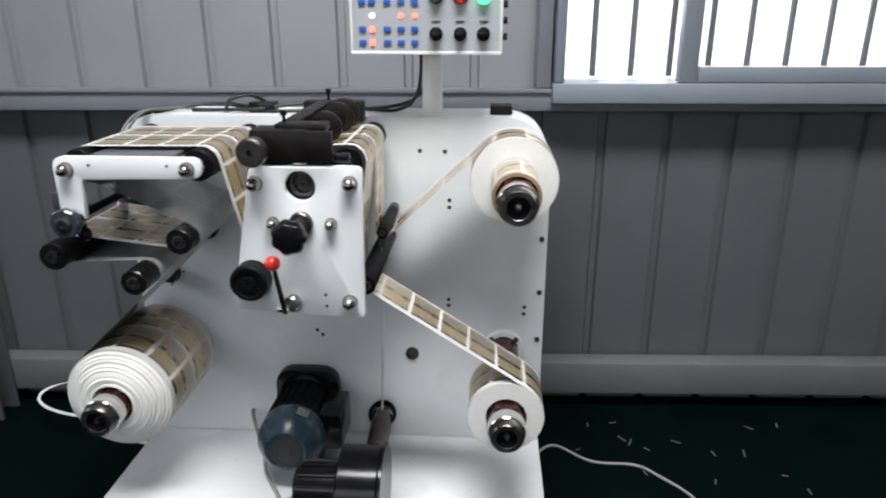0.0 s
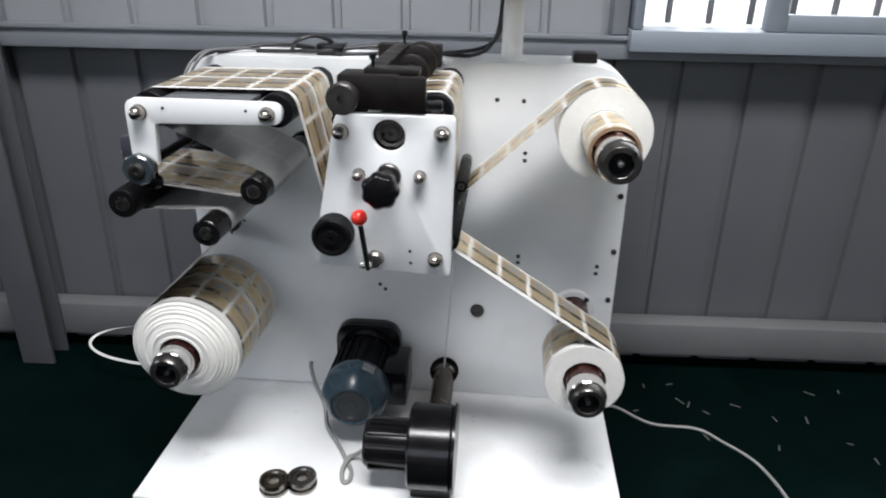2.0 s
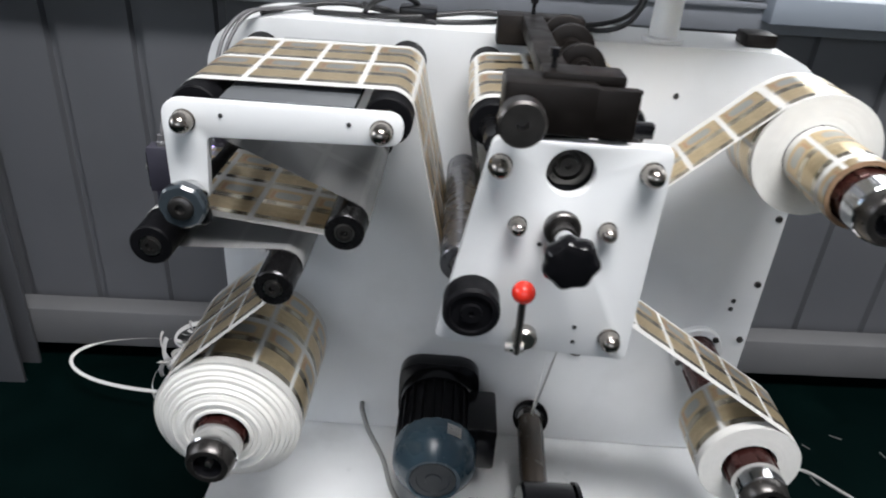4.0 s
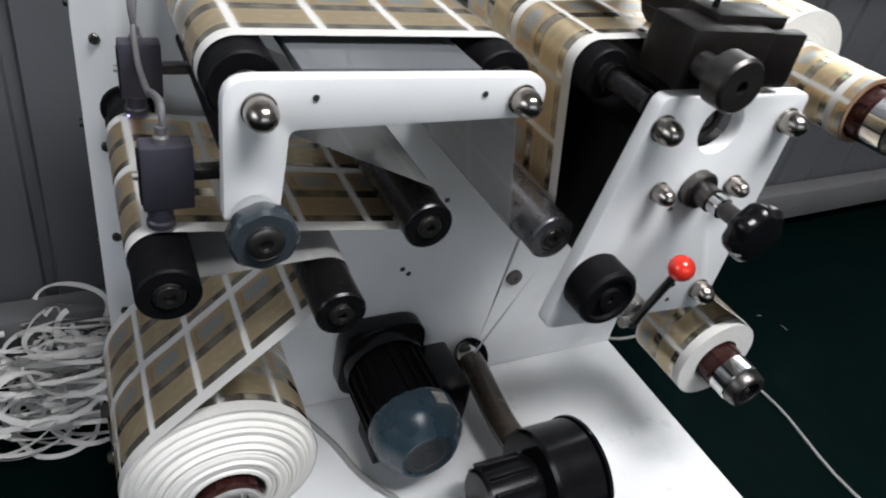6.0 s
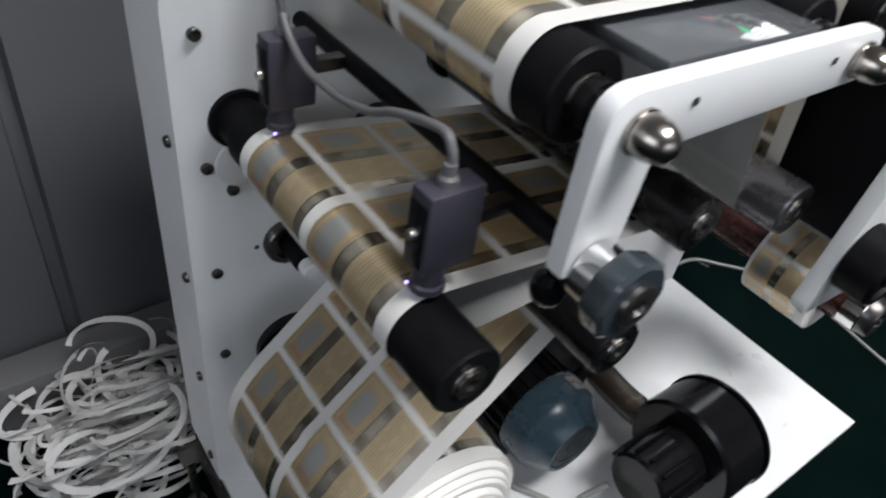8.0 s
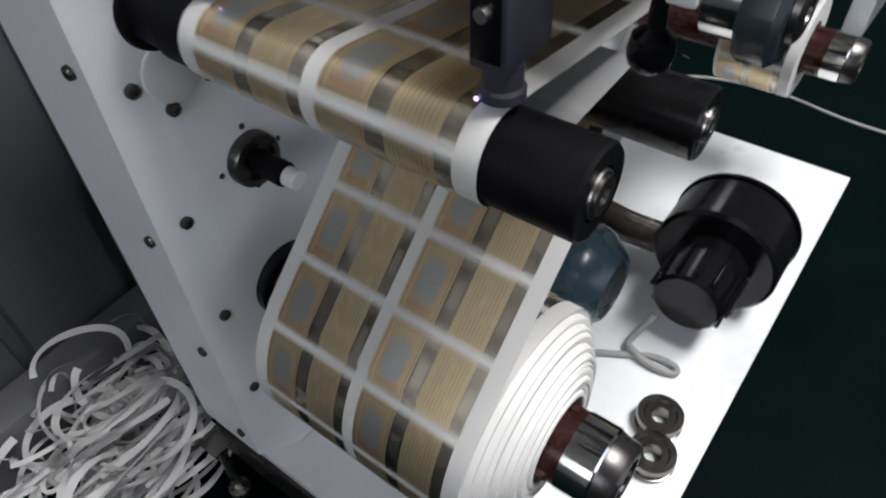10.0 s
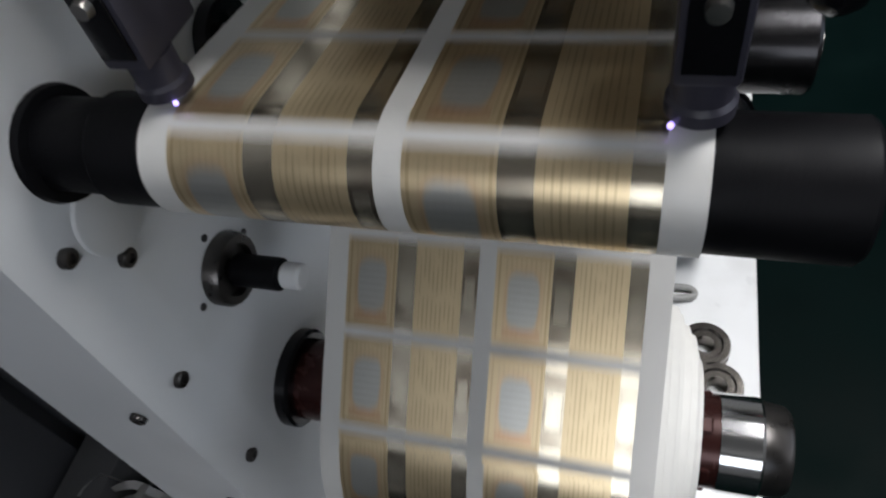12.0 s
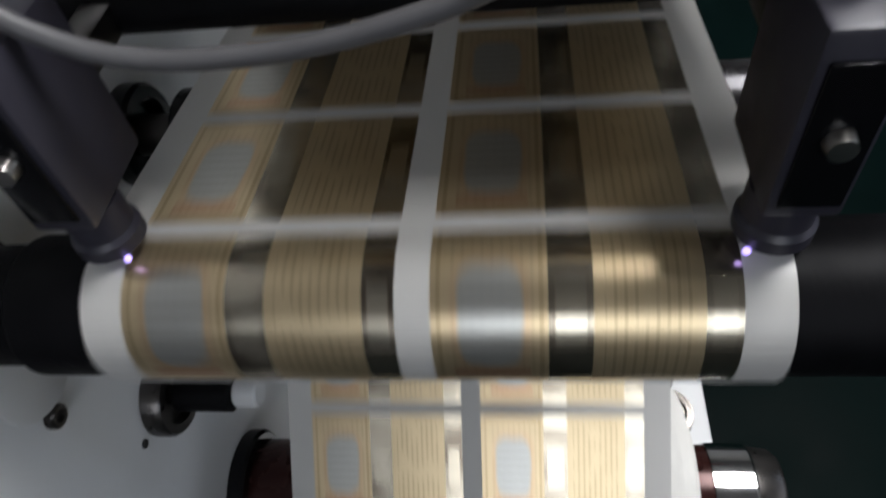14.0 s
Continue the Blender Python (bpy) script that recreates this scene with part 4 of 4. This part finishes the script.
def air_shaft(key, y0, label, collar=True):
    """Maroon air shaft from the machine body to y0 (the front end)."""
    x, z, _, turn = ROLLERS[key]
    sh = thing("air_shaft", label, "air shaft", "air shafts", at=(x, 0, z))
    bm = lathe(bmesh.new(), [(-0.001, 0.036), (y0 + 0.05, 0.036), (y0 + 0.05, 0)], "y", (0, 0, 0), 40)
    part("shaft", bm, MAROON, sh, "maroon shaft body")
    for k in range(6):
        a = 2 * math.pi * k / 6
        bm = box(bmesh.new(), (0.034, y0 + 0.056, -0.006), (0.0385, -0.06, 0.006), 0.0012, 1, Matrix.Rotation(a, 4, "Y"))
        part("expanding_strip", bm, MAROON, sh)
    bm = lathe(bmesh.new(), [(y0 + 0.05, 0.034), (y0 + 0.05, 0.0375), (y0 + 0.022, 0.0375), (y0 + 0.02, 0.036)], "y", (0, 0, 0), 40)
    part("ring", bm, CHROME, sh, "chrome ring")
    bm = lathe(bmesh.new(), [(y0 + 0.02, 0.0355), (y0 + 0.004, 0.0335), (y0, 0.030), (y0, 0.022), (y0 + 0.001, 0.021)], "y", (0, 0, 0), 40)
    part("end_cap", bm, DARKSTEEL, sh, "dark steel end cap")
    bm = lathe(bmesh.new(), [(y0 + 0.0005, 0.0215), (y0 + 0.012, 0.02), (y0 + 0.012, 0)], "y", (0, 0, 0), 32)
    part("recess", bm, PLASTIC, sh, "black hollow of the end cap")
    bm = lathe(bmesh.new(), [(y0 + 0.012, 0.006), (y0 + 0.004, 0.005), (y0 + 0.003, 0.0)], "y", (0, 0, 0), 16)
    part("air_valve", bm, STEEL, sh)
    return sh


unwind = roll_of_labels("label_roll", "unwind", WEB_FRONT, WEB_BACK, 0.0, 1.0, "large gold label roll unwinding, with stepped white paper edges", 0.042, 0.03)
upper = roll_of_labels("label_roll", "upper", -0.1915, WEB_BACK, 0.0, 0.5, "upper rewound label roll with a white paper face", 0.046)
lower = roll_of_labels("label_roll", "lower", WEB_FRONT, -0.1915, 0.5, 1.0, "lower rewound label roll with a white paper face", 0.042)
bm = bmesh.new()
uvs = {}
rings = []
for i in range(49):
    a = 2 * math.pi * i / 48
    row = []
    for k in range(2):
        vert = bm.verts.new((0.046 * math.cos(a), -0.193 - 0.127 * k, 0.046 * math.sin(a)))
        uvs[vert] = (0.0 + 0.6 * k, 5 * i / 48)
        row.append(vert)
    rings.append(row)
for a, b in zip(rings, rings[1:]):
    bm.faces.new((a[0], a[1], b[1], b[0]))
set_web_uv(bm, uvs)
part("core_wrap", bm, WEB, upper, "core wrapped in gold labels")
bm = lathe(bmesh.new(), [(-0.2, 0.0455), (-0.322, 0.0455), (-0.3225, 0.04), (-0.2, 0.04)], "y", (0, 0, 0), 48)
part("core", bm, CARD, upper, "brown cardboard core")
shafts = [air_shaft("unwind", -0.405, "maroon unwinding air shaft with chrome ring"), air_shaft("upper", -0.395, "maroon upper rewinding air shaft with chrome ring"), air_shaft("lower", -0.388, "maroon lower rewinding air shaft with chrome ring")]


# ---- sensors ----
def web_sensor(x, y, z, label, side):
    """Grey photo sensor that looks down at the web at z."""
    s = thing("web_sensor", label, "sensor", "web edge sensors", at=(x, y, z))
    bm = box(bmesh.new(), (-0.014, -0.0105, 0.02), (0.027, 0.0105, 0.08), 0.002)
    part("housing", bm, SENSOR, s)
    bm = box(bmesh.new(), (-0.0155, -0.008, 0.026), (-0.0142, 0.008, 0.072), 0.0004)
    part("side_panel", bm, PLASTIC, s, "black side panel")
    bm = lathe(bmesh.new(), [(0, 0.004), (-0.004, 0.0035), (-0.004, 0)], "x", (-0.0156, 0, 0.05), 14)
    part("screw", bm, STEEL, s)
    bm = lathe(bmesh.new(), [(0.02, 0), (0.02, 0.0105), (0.008, 0.0105), (0.006, 0.012), (0.001, 0.012), (0.0, 0.009), (0.0, 0)], "z", (0, 0, 0), 28)
    part("lens_barrel", bm, SENSOR, s)
    bm = bmesh.new()
    bmesh.ops.create_uvsphere(bm, u_segments=12, v_segments=8, radius=0.0013, matrix=Matrix.Translation((-0.0095, 0.009 * side, 0.0005)))
    part("light_spot", bm, LEDVIOLET, s, "glowing violet spot")
    bm = lathe(bmesh.new(), [(0.08, 0), (0.08, 0.0065), (0.085, 0.0065), (0.087, 0.0045), (0.094, 0.0045), (0.094, 0)], "z", (0.004, 0, 0), 18)
    part("cable_gland", bm, CABLEGREY, s)
    bm = box(bmesh.new(), (0.0275, -0.006, 0.045), (0.06, 0.006, 0.056), 0.001)
    part("bracket", bm, DARKSTEEL, s)
    return s


web_sensor(-0.828, -0.303, 0.797, "grey photo sensor over the front web edge", 1)
web_sensor(-0.826, -0.086, 0.797, "grey photo sensor over the rear web edge", -1)
tagged(tube("sensor_cable", [(-0.822, -0.302, 0.887), (-0.822, -0.3, 0.898), (-0.822, -0.288, 0.905), (-0.824, -0.245, 0.893), (-0.823, -0.21, 0.876), (-0.823, -0.16, 0.866), (-0.824, -0.115, 0.871), (-0.822, -0.08, 0.9), (-0.81, -0.05, 0.955), (-0.785, -0.015, 0.99), (-0.74, 0.04, 0.991), (-0.70, 0.07, 0.987)], 0.0032, CABLEGREY), "grey sensor cable looping to the machine top", "cable")
tagged(tube("sensor_cable", [(-0.822, -0.086, 0.887), (-0.824, -0.08, 0.92), (-0.815, -0.05, 0.965), (-0.79, -0.012, 0.991), (-0.75, 0.05, 0.987)], 0.0032, CABLEGREY), "grey sensor cable rising from the rear sensor", "cable")

# ---- motor, blower and what stands on the deck ----
mot = thing("drive_motor", "dark teal electric motor with a black ribbed body", "motor", at=(-0.452, 0, 0.265))
bm = plate(bmesh.new(), rounded([(-0.08, -0.072), (0.08, -0.072), (0.08, 0.088), (-0.08, 0.088)], 0.05, 8), -0.034, -0.002, 0.002)
lathe(bm, [(-0.0345, 0.075), (-0.06, 0.073), (-0.06, 0)], "y", (0, 0, 0.005), 40)
part("gear_flange", bm, PLASTIC, mot, "black gear flange")
bm = lathe(bmesh.new(), [(-0.058, 0), (-0.058, 0.068), (-0.175, 0.068), (-0.175, 0)], "y", (0, 0, 0), 40)
part("body", bm, RUBBER, mot, "black motor body")
for k in range(22):
    a = 2 * math.pi * k / 22
    bm = box(bmesh.new(), (0.066, -0.172, -0.0018), (0.075, -0.065, 0.0018), 0.0, 1, Matrix.Rotation(a, 4, "Y"))
    part("fin", bm, RUBBER, mot)
bm = lathe(bmesh.new(), [(-0.168, 0.074), (-0.174, 0.076), (-0.208, 0.0755), (-0.22, 0.072), (-0.243, 0.054), (-0.249, 0.048), (-0.249, 0.043), (-0.245, 0.042), (-0.245, 0)], "y", (0, 0, 0), 48)
part("fan_cover", bm, TEAL, mot, "dark teal tapered fan cover")
bm = lathe(bmesh.new(), [(-0.2455, 0.041), (-0.2475, 0.04), (-0.2475, 0.03), (-0.246, 0.029), (-0.246, 0.015), (-0.2475, 0.014), (-0.2475, 0)], "y", (0, 0, 0), 36)
part("fan_grille", bm, SOOT, mot, "dark round grille plate")
bm = box(bmesh.new(), (-0.014, -0.206, 0.0748), (0.014, -0.18, 0.0765), 0.0005, 1, Matrix.Rotation(radians(25), 4, "Y"))
part("rating_plate", bm, STEEL, mot, "small silver rating plate")
bm = box(bmesh.new(), (-0.05, -0.16, -0.1145), (0.05, -0.08, -0.06), 0.003)
part("base", bm, PLASTIC, mot)
bm = box(bmesh.new(), (0.055, -0.165, -0.05), (0.112, -0.05, 0.045), 0.006)
part("terminal_box", bm, PLASTIC, mot, "black terminal box")

blo = thing("suction_blower", "black centrifugal blower with its motor", "blower", at=(-0.262, -0.334, 0.243))
bm = lathe(bmesh.new(), [(-0.045, 0.0), (-0.045, 0.055), (-0.045, 0.084), (-0.04, 0.09), (0.04, 0.09), (0.044, 0.086), (0.044, 0)], "x", (0, 0, 0), 48)
part("drum", bm, PLASTIC, blo, "black round blower drum")
bm = lathe(bmesh.new(), [(0.045, 0), (0.045, 0.093), (0.051, 0.093), (0.051, 0)], "x", (0, 0, 0.0), 48)
part("flange", bm, PLASTIC, blo)
bm = lathe(bmesh.new(), [(-0.14, 0.0), (-0.14, 0.044), (-0.135, 0.049), (-0.046, 0.052), (-0.046, 0)], "x", (0, 0, 0.0), 36)
part("motor", bm, PLASTIC, blo, "small black blower motor")
for k in range(12):
    a = 2 * math.pi * k / 12
    bm = box(bmesh.new(), (-0.13, -0.003, 0.049), (-0.05, 0.003, 0.056), 0.001, 1, Matrix.Rotation(a, 4, "X"))
    part("rib", bm, PLASTIC, blo)
bm = box(bmesh.new(), (-0.04, -0.05, -0.0945), (0.044, 0.05, -0.07), 0.003)
part("foot", bm, PLASTIC, blo)
tagged(tube("suction_hose", [(-0.262, -0.035, 0.225), (-0.262, -0.06, 0.222), (-0.262, -0.12, 0.21), (-0.262, -0.18, 0.202), (-0.262, -0.24, 0.205)], 0.026, SUCTION, n=20), "smoky suction hose from the trim inlet to the blower", "hose")
inl = thing("trim_inlet", "black funnel ring that sucks in the edge trim", "funnel", at=(-0.262, -0.03, 0.228))
bm = lathe(bmesh.new(), [(-0.004, 0.024), (0.0, 0.034), (0.012, 0.036), (0.014, 0.033), (0.006, 0.026), (-0.004, 0.024)], "z", (0, 0, 0), 32, Matrix.Rotation(radians(40), 4, "X"))
part("funnel_ring", bm, PLASTIC, inl)
bm = box(bmesh.new(), (-0.012, 0.015, -0.004), (0.012, 0.0285, 0.006), 0.002)
part("bracket", bm, DARKSTEEL, inl)


def bearing_ring(x, y):
    b = thing("spare_bearing", "dark steel spare knife ring lying on the deck", "machine part", "spare rings", at=(x, y, DZ - 0.002))
    bm = lathe(bmesh.new(), [(0, 0.012), (0, 0.03), (0.008, 0.031), (0.009, 0.027), (0.018, 0.027), (0.019, 0.031), (0.027, 0.03), (0.027, 0.022), (0.024, 0.02), (0.024, 0.012), (0, 0.012)], "z", (0, 0, 0), 36)
    part("ring", bm, RINGSTEEL, b)
    return b


bearing_ring(-0.589, -0.388)
bearing_ring(-0.533, -0.373)
tagged(tube("deck_cable", [(-0.609, 0.0, 0.213), (-0.608, -0.012, 0.205), (-0.594, -0.03, 0.17), (-0.572, -0.06, 0.1535), (-0.552, -0.102, 0.1535), (-0.527, -0.177, 0.1535), (-0.484, -0.244, 0.1535), (-0.452, -0.298, 0.1535), (-0.438, -0.326, 0.1535), (-0.437, -0.354, 0.1535), (-0.449, -0.358, 0.1535), (-0.457, -0.328, 0.157), (-0.45, -0.292, 0.163), (-0.437, -0.284, 0.165), (-0.405, -0.3, 0.2)], 0.005, CABLEWHITE), "grey cable lying on the deck to the blower", "cable")
tagged(tube("floor_cable", [(0.13, 0.12, 0.004), (0.2, 0.19, 0.004), (0.3, 0.12, 0.004), (0.42, 0.11, 0.004), (0.48, 0.06, 0.004), (0.55, -0.03, 0.004), (0.58, -0.2, 0.004), (0.55, -0.45, 0.004), (0.62, -0.8, 0.004)], 0.0042, CABLEWHITE), "white cable lying on the green floor", "cable")
for k, pts in enumerate(([(-0.7, 0.05, 0.986), (-0.55, 0.03, 0.992), (-0.42, 0.06, 1.002), (-0.3, 0.05, 0.992), (-0.2, 0.08, 1.002), (-0.16, 0.1, 1.042), (-0.15, 0.07, 1.135)],
                         [(-0.78, 0.02, 0.984), (-0.66, 0.08, 0.997), (-0.5, 0.04, 0.986), (-0.35, 0.09, 0.988), (-0.22, 0.06, 0.988), (-0.17, 0.06, 1.032), (-0.16, 0.05, 1.135)],
                         [(-0.62, 0.05, 0.986), (-0.6, 0.02, 1.012), (-0.56, 0.04, 1.022), (-0.53, 0.07, 1.002), (-0.57, 0.08, 0.987), (-0.62, 0.06, 1.002), (-0.5, 0.03, 0.986)])):
    tagged(tube("control_cable", pts, 0.0042, CABLEBLACK), "black control cable lying over the machine top", "cable")
bm = box(bmesh.new(), (-0.005, 0.03, 0.9825), (0.045, 0.08, 1.003), 0.003)
tagged(part("top_block", bm, OXIDE), "small dark metal block on the machine top", "block")
bm = box(bmesh.new(), (-0.56, 0.03, 0.9825), (-0.5, 0.07, 1.007), 0.003)
tagged(part("plug_socket", bm, PLASTIC), "black plug connector on the machine top", "connector")


# ---- trim waste and scraps ----
def ribbon(bm, pts, w, rnd):
    prev = None
    for i, p in enumerate(pts):
        d = (pts[min(i + 1, len(pts) - 1)] - pts[max(i - 1, 0)]).normalized()
        side = d.cross(Vector((math.sin(i * 0.13 + rnd), math.cos(i * 0.09 + rnd), 1.2))).normalized() * w / 2
        cur = (bm.verts.new(p - side), bm.verts.new(p + side))
        if prev:
            bm.faces.new((prev[0], prev[1], cur[1], cur[0]))
        prev = cur


rg = random.Random(4)
bm = bmesh.new()
for k in range(120):
    cx, cy = rg.gauss(-0.97, 0.06), rg.gauss(0.25, 0.06)
    cx, cy = min(max(cx, -1.045), -0.87), min(max(cy, 0.16), 0.33)
    high = max(0.04, 0.2 - 0.7 * abs(cx + 0.95)) * rg.uniform(0.15, 1.0)
    r1, r2 = rg.uniform(0.035, 0.1), rg.uniform(0.015, 0.06)
    a0, turns, tilt = rg.uniform(0, 6.28), rg.uniform(0.4, 1.15), rg.uniform(-1.3, 1.3)
    pts = []
    for i in range(34):
        t = i / 33
        a = a0 + turns * 2 * math.pi * t
        x = cx + r1 * math.cos(a) + 0.07 * (t - 0.5)
        y = cy + r2 * math.sin(a)
        z = high + r1 * tilt * math.sin(a) * 0.6 + 0.015 * math.sin(5 * t + k)
        pts.append(Vector((min(x, -0.84), min(y, 0.35), max(0.004, z))))
    ribbon(bm, pts, rg.uniform(0.0055, 0.0115), k)
tagged(part("trim_waste", bm, TAPE), "tangled heap of white edge trim ribbons on the floor", "paper waste", "", "stuff")
bm = bmesh.new()
pts = [Vector((-1.06 - 0.285 * math.sin(math.pi * i / 30) ** 0.8, 0.205 + 0.065 * math.cos(math.pi * i / 30), 0.105 + 0.03 * math.cos(math.pi * i / 30))) for i in range(31)]
ribbon(bm, pts, 0.008, 0.4)
tagged(part("trim_loop", bm, TAPE), "loop of white trim ribbon sticking out behind the machine", "paper strip")
bm = bmesh.new()
for k in range(16):
    x, y, a, L = rg.uniform(0.2, 0.9), rg.uniform(0.0, 0.36), rg.uniform(0, 3.14), rg.uniform(0.006, 0.018)
    box(bm, (-L, -0.002, 0.001), (L, 0.002, 0.002), 0, 1, Matrix.Translation((x, y, 0)) @ Matrix.Rotation(a, 4, "Z"))
tagged(part("paper_scraps", bm, SCRAP), "small white paper scraps scattered on the floor", "paper waste", "", "stuff")
for k, (x, y) in enumerate(((-0.232, -0.068), (-0.226, -0.19))):
    bm = bmesh.new()
    pts = [Vector((x, y, 0.74)).lerp(Vector((-0.262, -0.04, 0.24)), i / 12) for i in range(13)]
    ribbon(bm, pts, 0.007 - 0.003 * k, 1.1 + k)
    tagged(part("edge_trim", bm, TAPE), "narrow white edge trim running down to the suction funnel", "paper strip")


# ---- the running web ----
web = thing("label_web", "white liner web with gold labels in two lanes", "label web")
NSTRIP = 18
PHASE = LEAD * PITCH
STEP = PITCH / NSTRIP
MESHES = {}
for lane in (0, 1):
    for q in range(NSTRIP):
        bm = bmesh.new()
        ya, yb = (WEB_BACK, -0.1915) if lane == 0 else (-0.1915, WEB_FRONT)
        h, d = STEP * 0.508, 0.00012
        top = [bm.verts.new((sx * h, y, d)) for sx, y in ((-1, ya), (1, ya), (1, yb), (-1, yb))]
        bot = [bm.verts.new((sx * h, y, -d)) for sx, y in ((-1, ya), (1, ya), (1, yb), (-1, yb))]
        uvs = {}
        for vs in (top, bot):
            for v, (fx, fu) in zip(vs, ((0, 0), (1, 0), (1, 1), (0, 1))):
                uvs[v] = (0.5 * lane + 0.5 * fu, (q + fx) / NSTRIP * 0.9999 + 0.00005)
        f0 = bm.faces.new(top[::-1])
        f1 = bm.faces.new(bot)
        f1.material_index = 1
        for i in range(4):
            fs = bm.faces.new((top[i], top[(i + 1) % 4], bot[(i + 1) % 4], bot[i]))
            fs.material_index = 1 if i in (0, 2) else 0
        bmesh.ops.recalc_face_normals(bm, faces=bm.faces)
        set_web_uv(bm, uvs)
        me = bpy.data.meshes.new("web_strip")
        bm.to_mesh(me)
        bm.free()
        me.materials.append(WEB)
        me.materials.append(WEBBACK)
        MESHES[lane, q] = me
STRIPS = []
for lane in (0, 1):
    total = PATHS[lane].length
    j0 = math.floor((-SPEED * 14.0 - 0.08) / STEP)
    j1 = math.ceil((total + 0.03) / STEP)
    for j in range(j0, j1):
        ob = new("web_strip", MESHES[lane, j % NSTRIP])
        ob.parent = web
        STRIPS.append((ob, lane, (j + 0.5) * STEP + PHASE))


def motions():
    """Everything that turns or runs."""
    for ob, r, turn in GUIDES:
        x, z = ob.location.x, ob.location.z
        rate = math.degrees(SPEED / r) * turn
        count = math.ceil(14.0 * abs(rate) / 75)
        walk(ob, [(14.0 * i / count, pose(x, 0, z, 0, -rate * 14.0 * i / count, 0)) for i in range(count + 1)])
    for ob, key in ((unwind, "unwind"), (shafts[0], "unwind"), (upper, "upper"), (shafts[1], "upper"), (lower, "lower"), (shafts[2], "lower")):
        x, z, r, turn = ROLLERS[key]
        rate = 360 * SPEED / (PITCH * round(2 * math.pi * (r - 0.0008) / PITCH)) * turn
        walk(ob, [(0.35 * i, pose(x, 0, z, 0, -rate * 0.35 * i, 0)) for i in range(41)])
    for ob, lane, s0 in STRIPS:
        path = PATHS[lane]
        rows = []
        for i in range(281):
            s = s0 + SPEED * 0.05 * i
            if i in (0, 280) or -0.045 < s < path.length + 0.045:
                rows.append((0.05 * i, path.place(s)))
        walk(ob, rows)


motions()
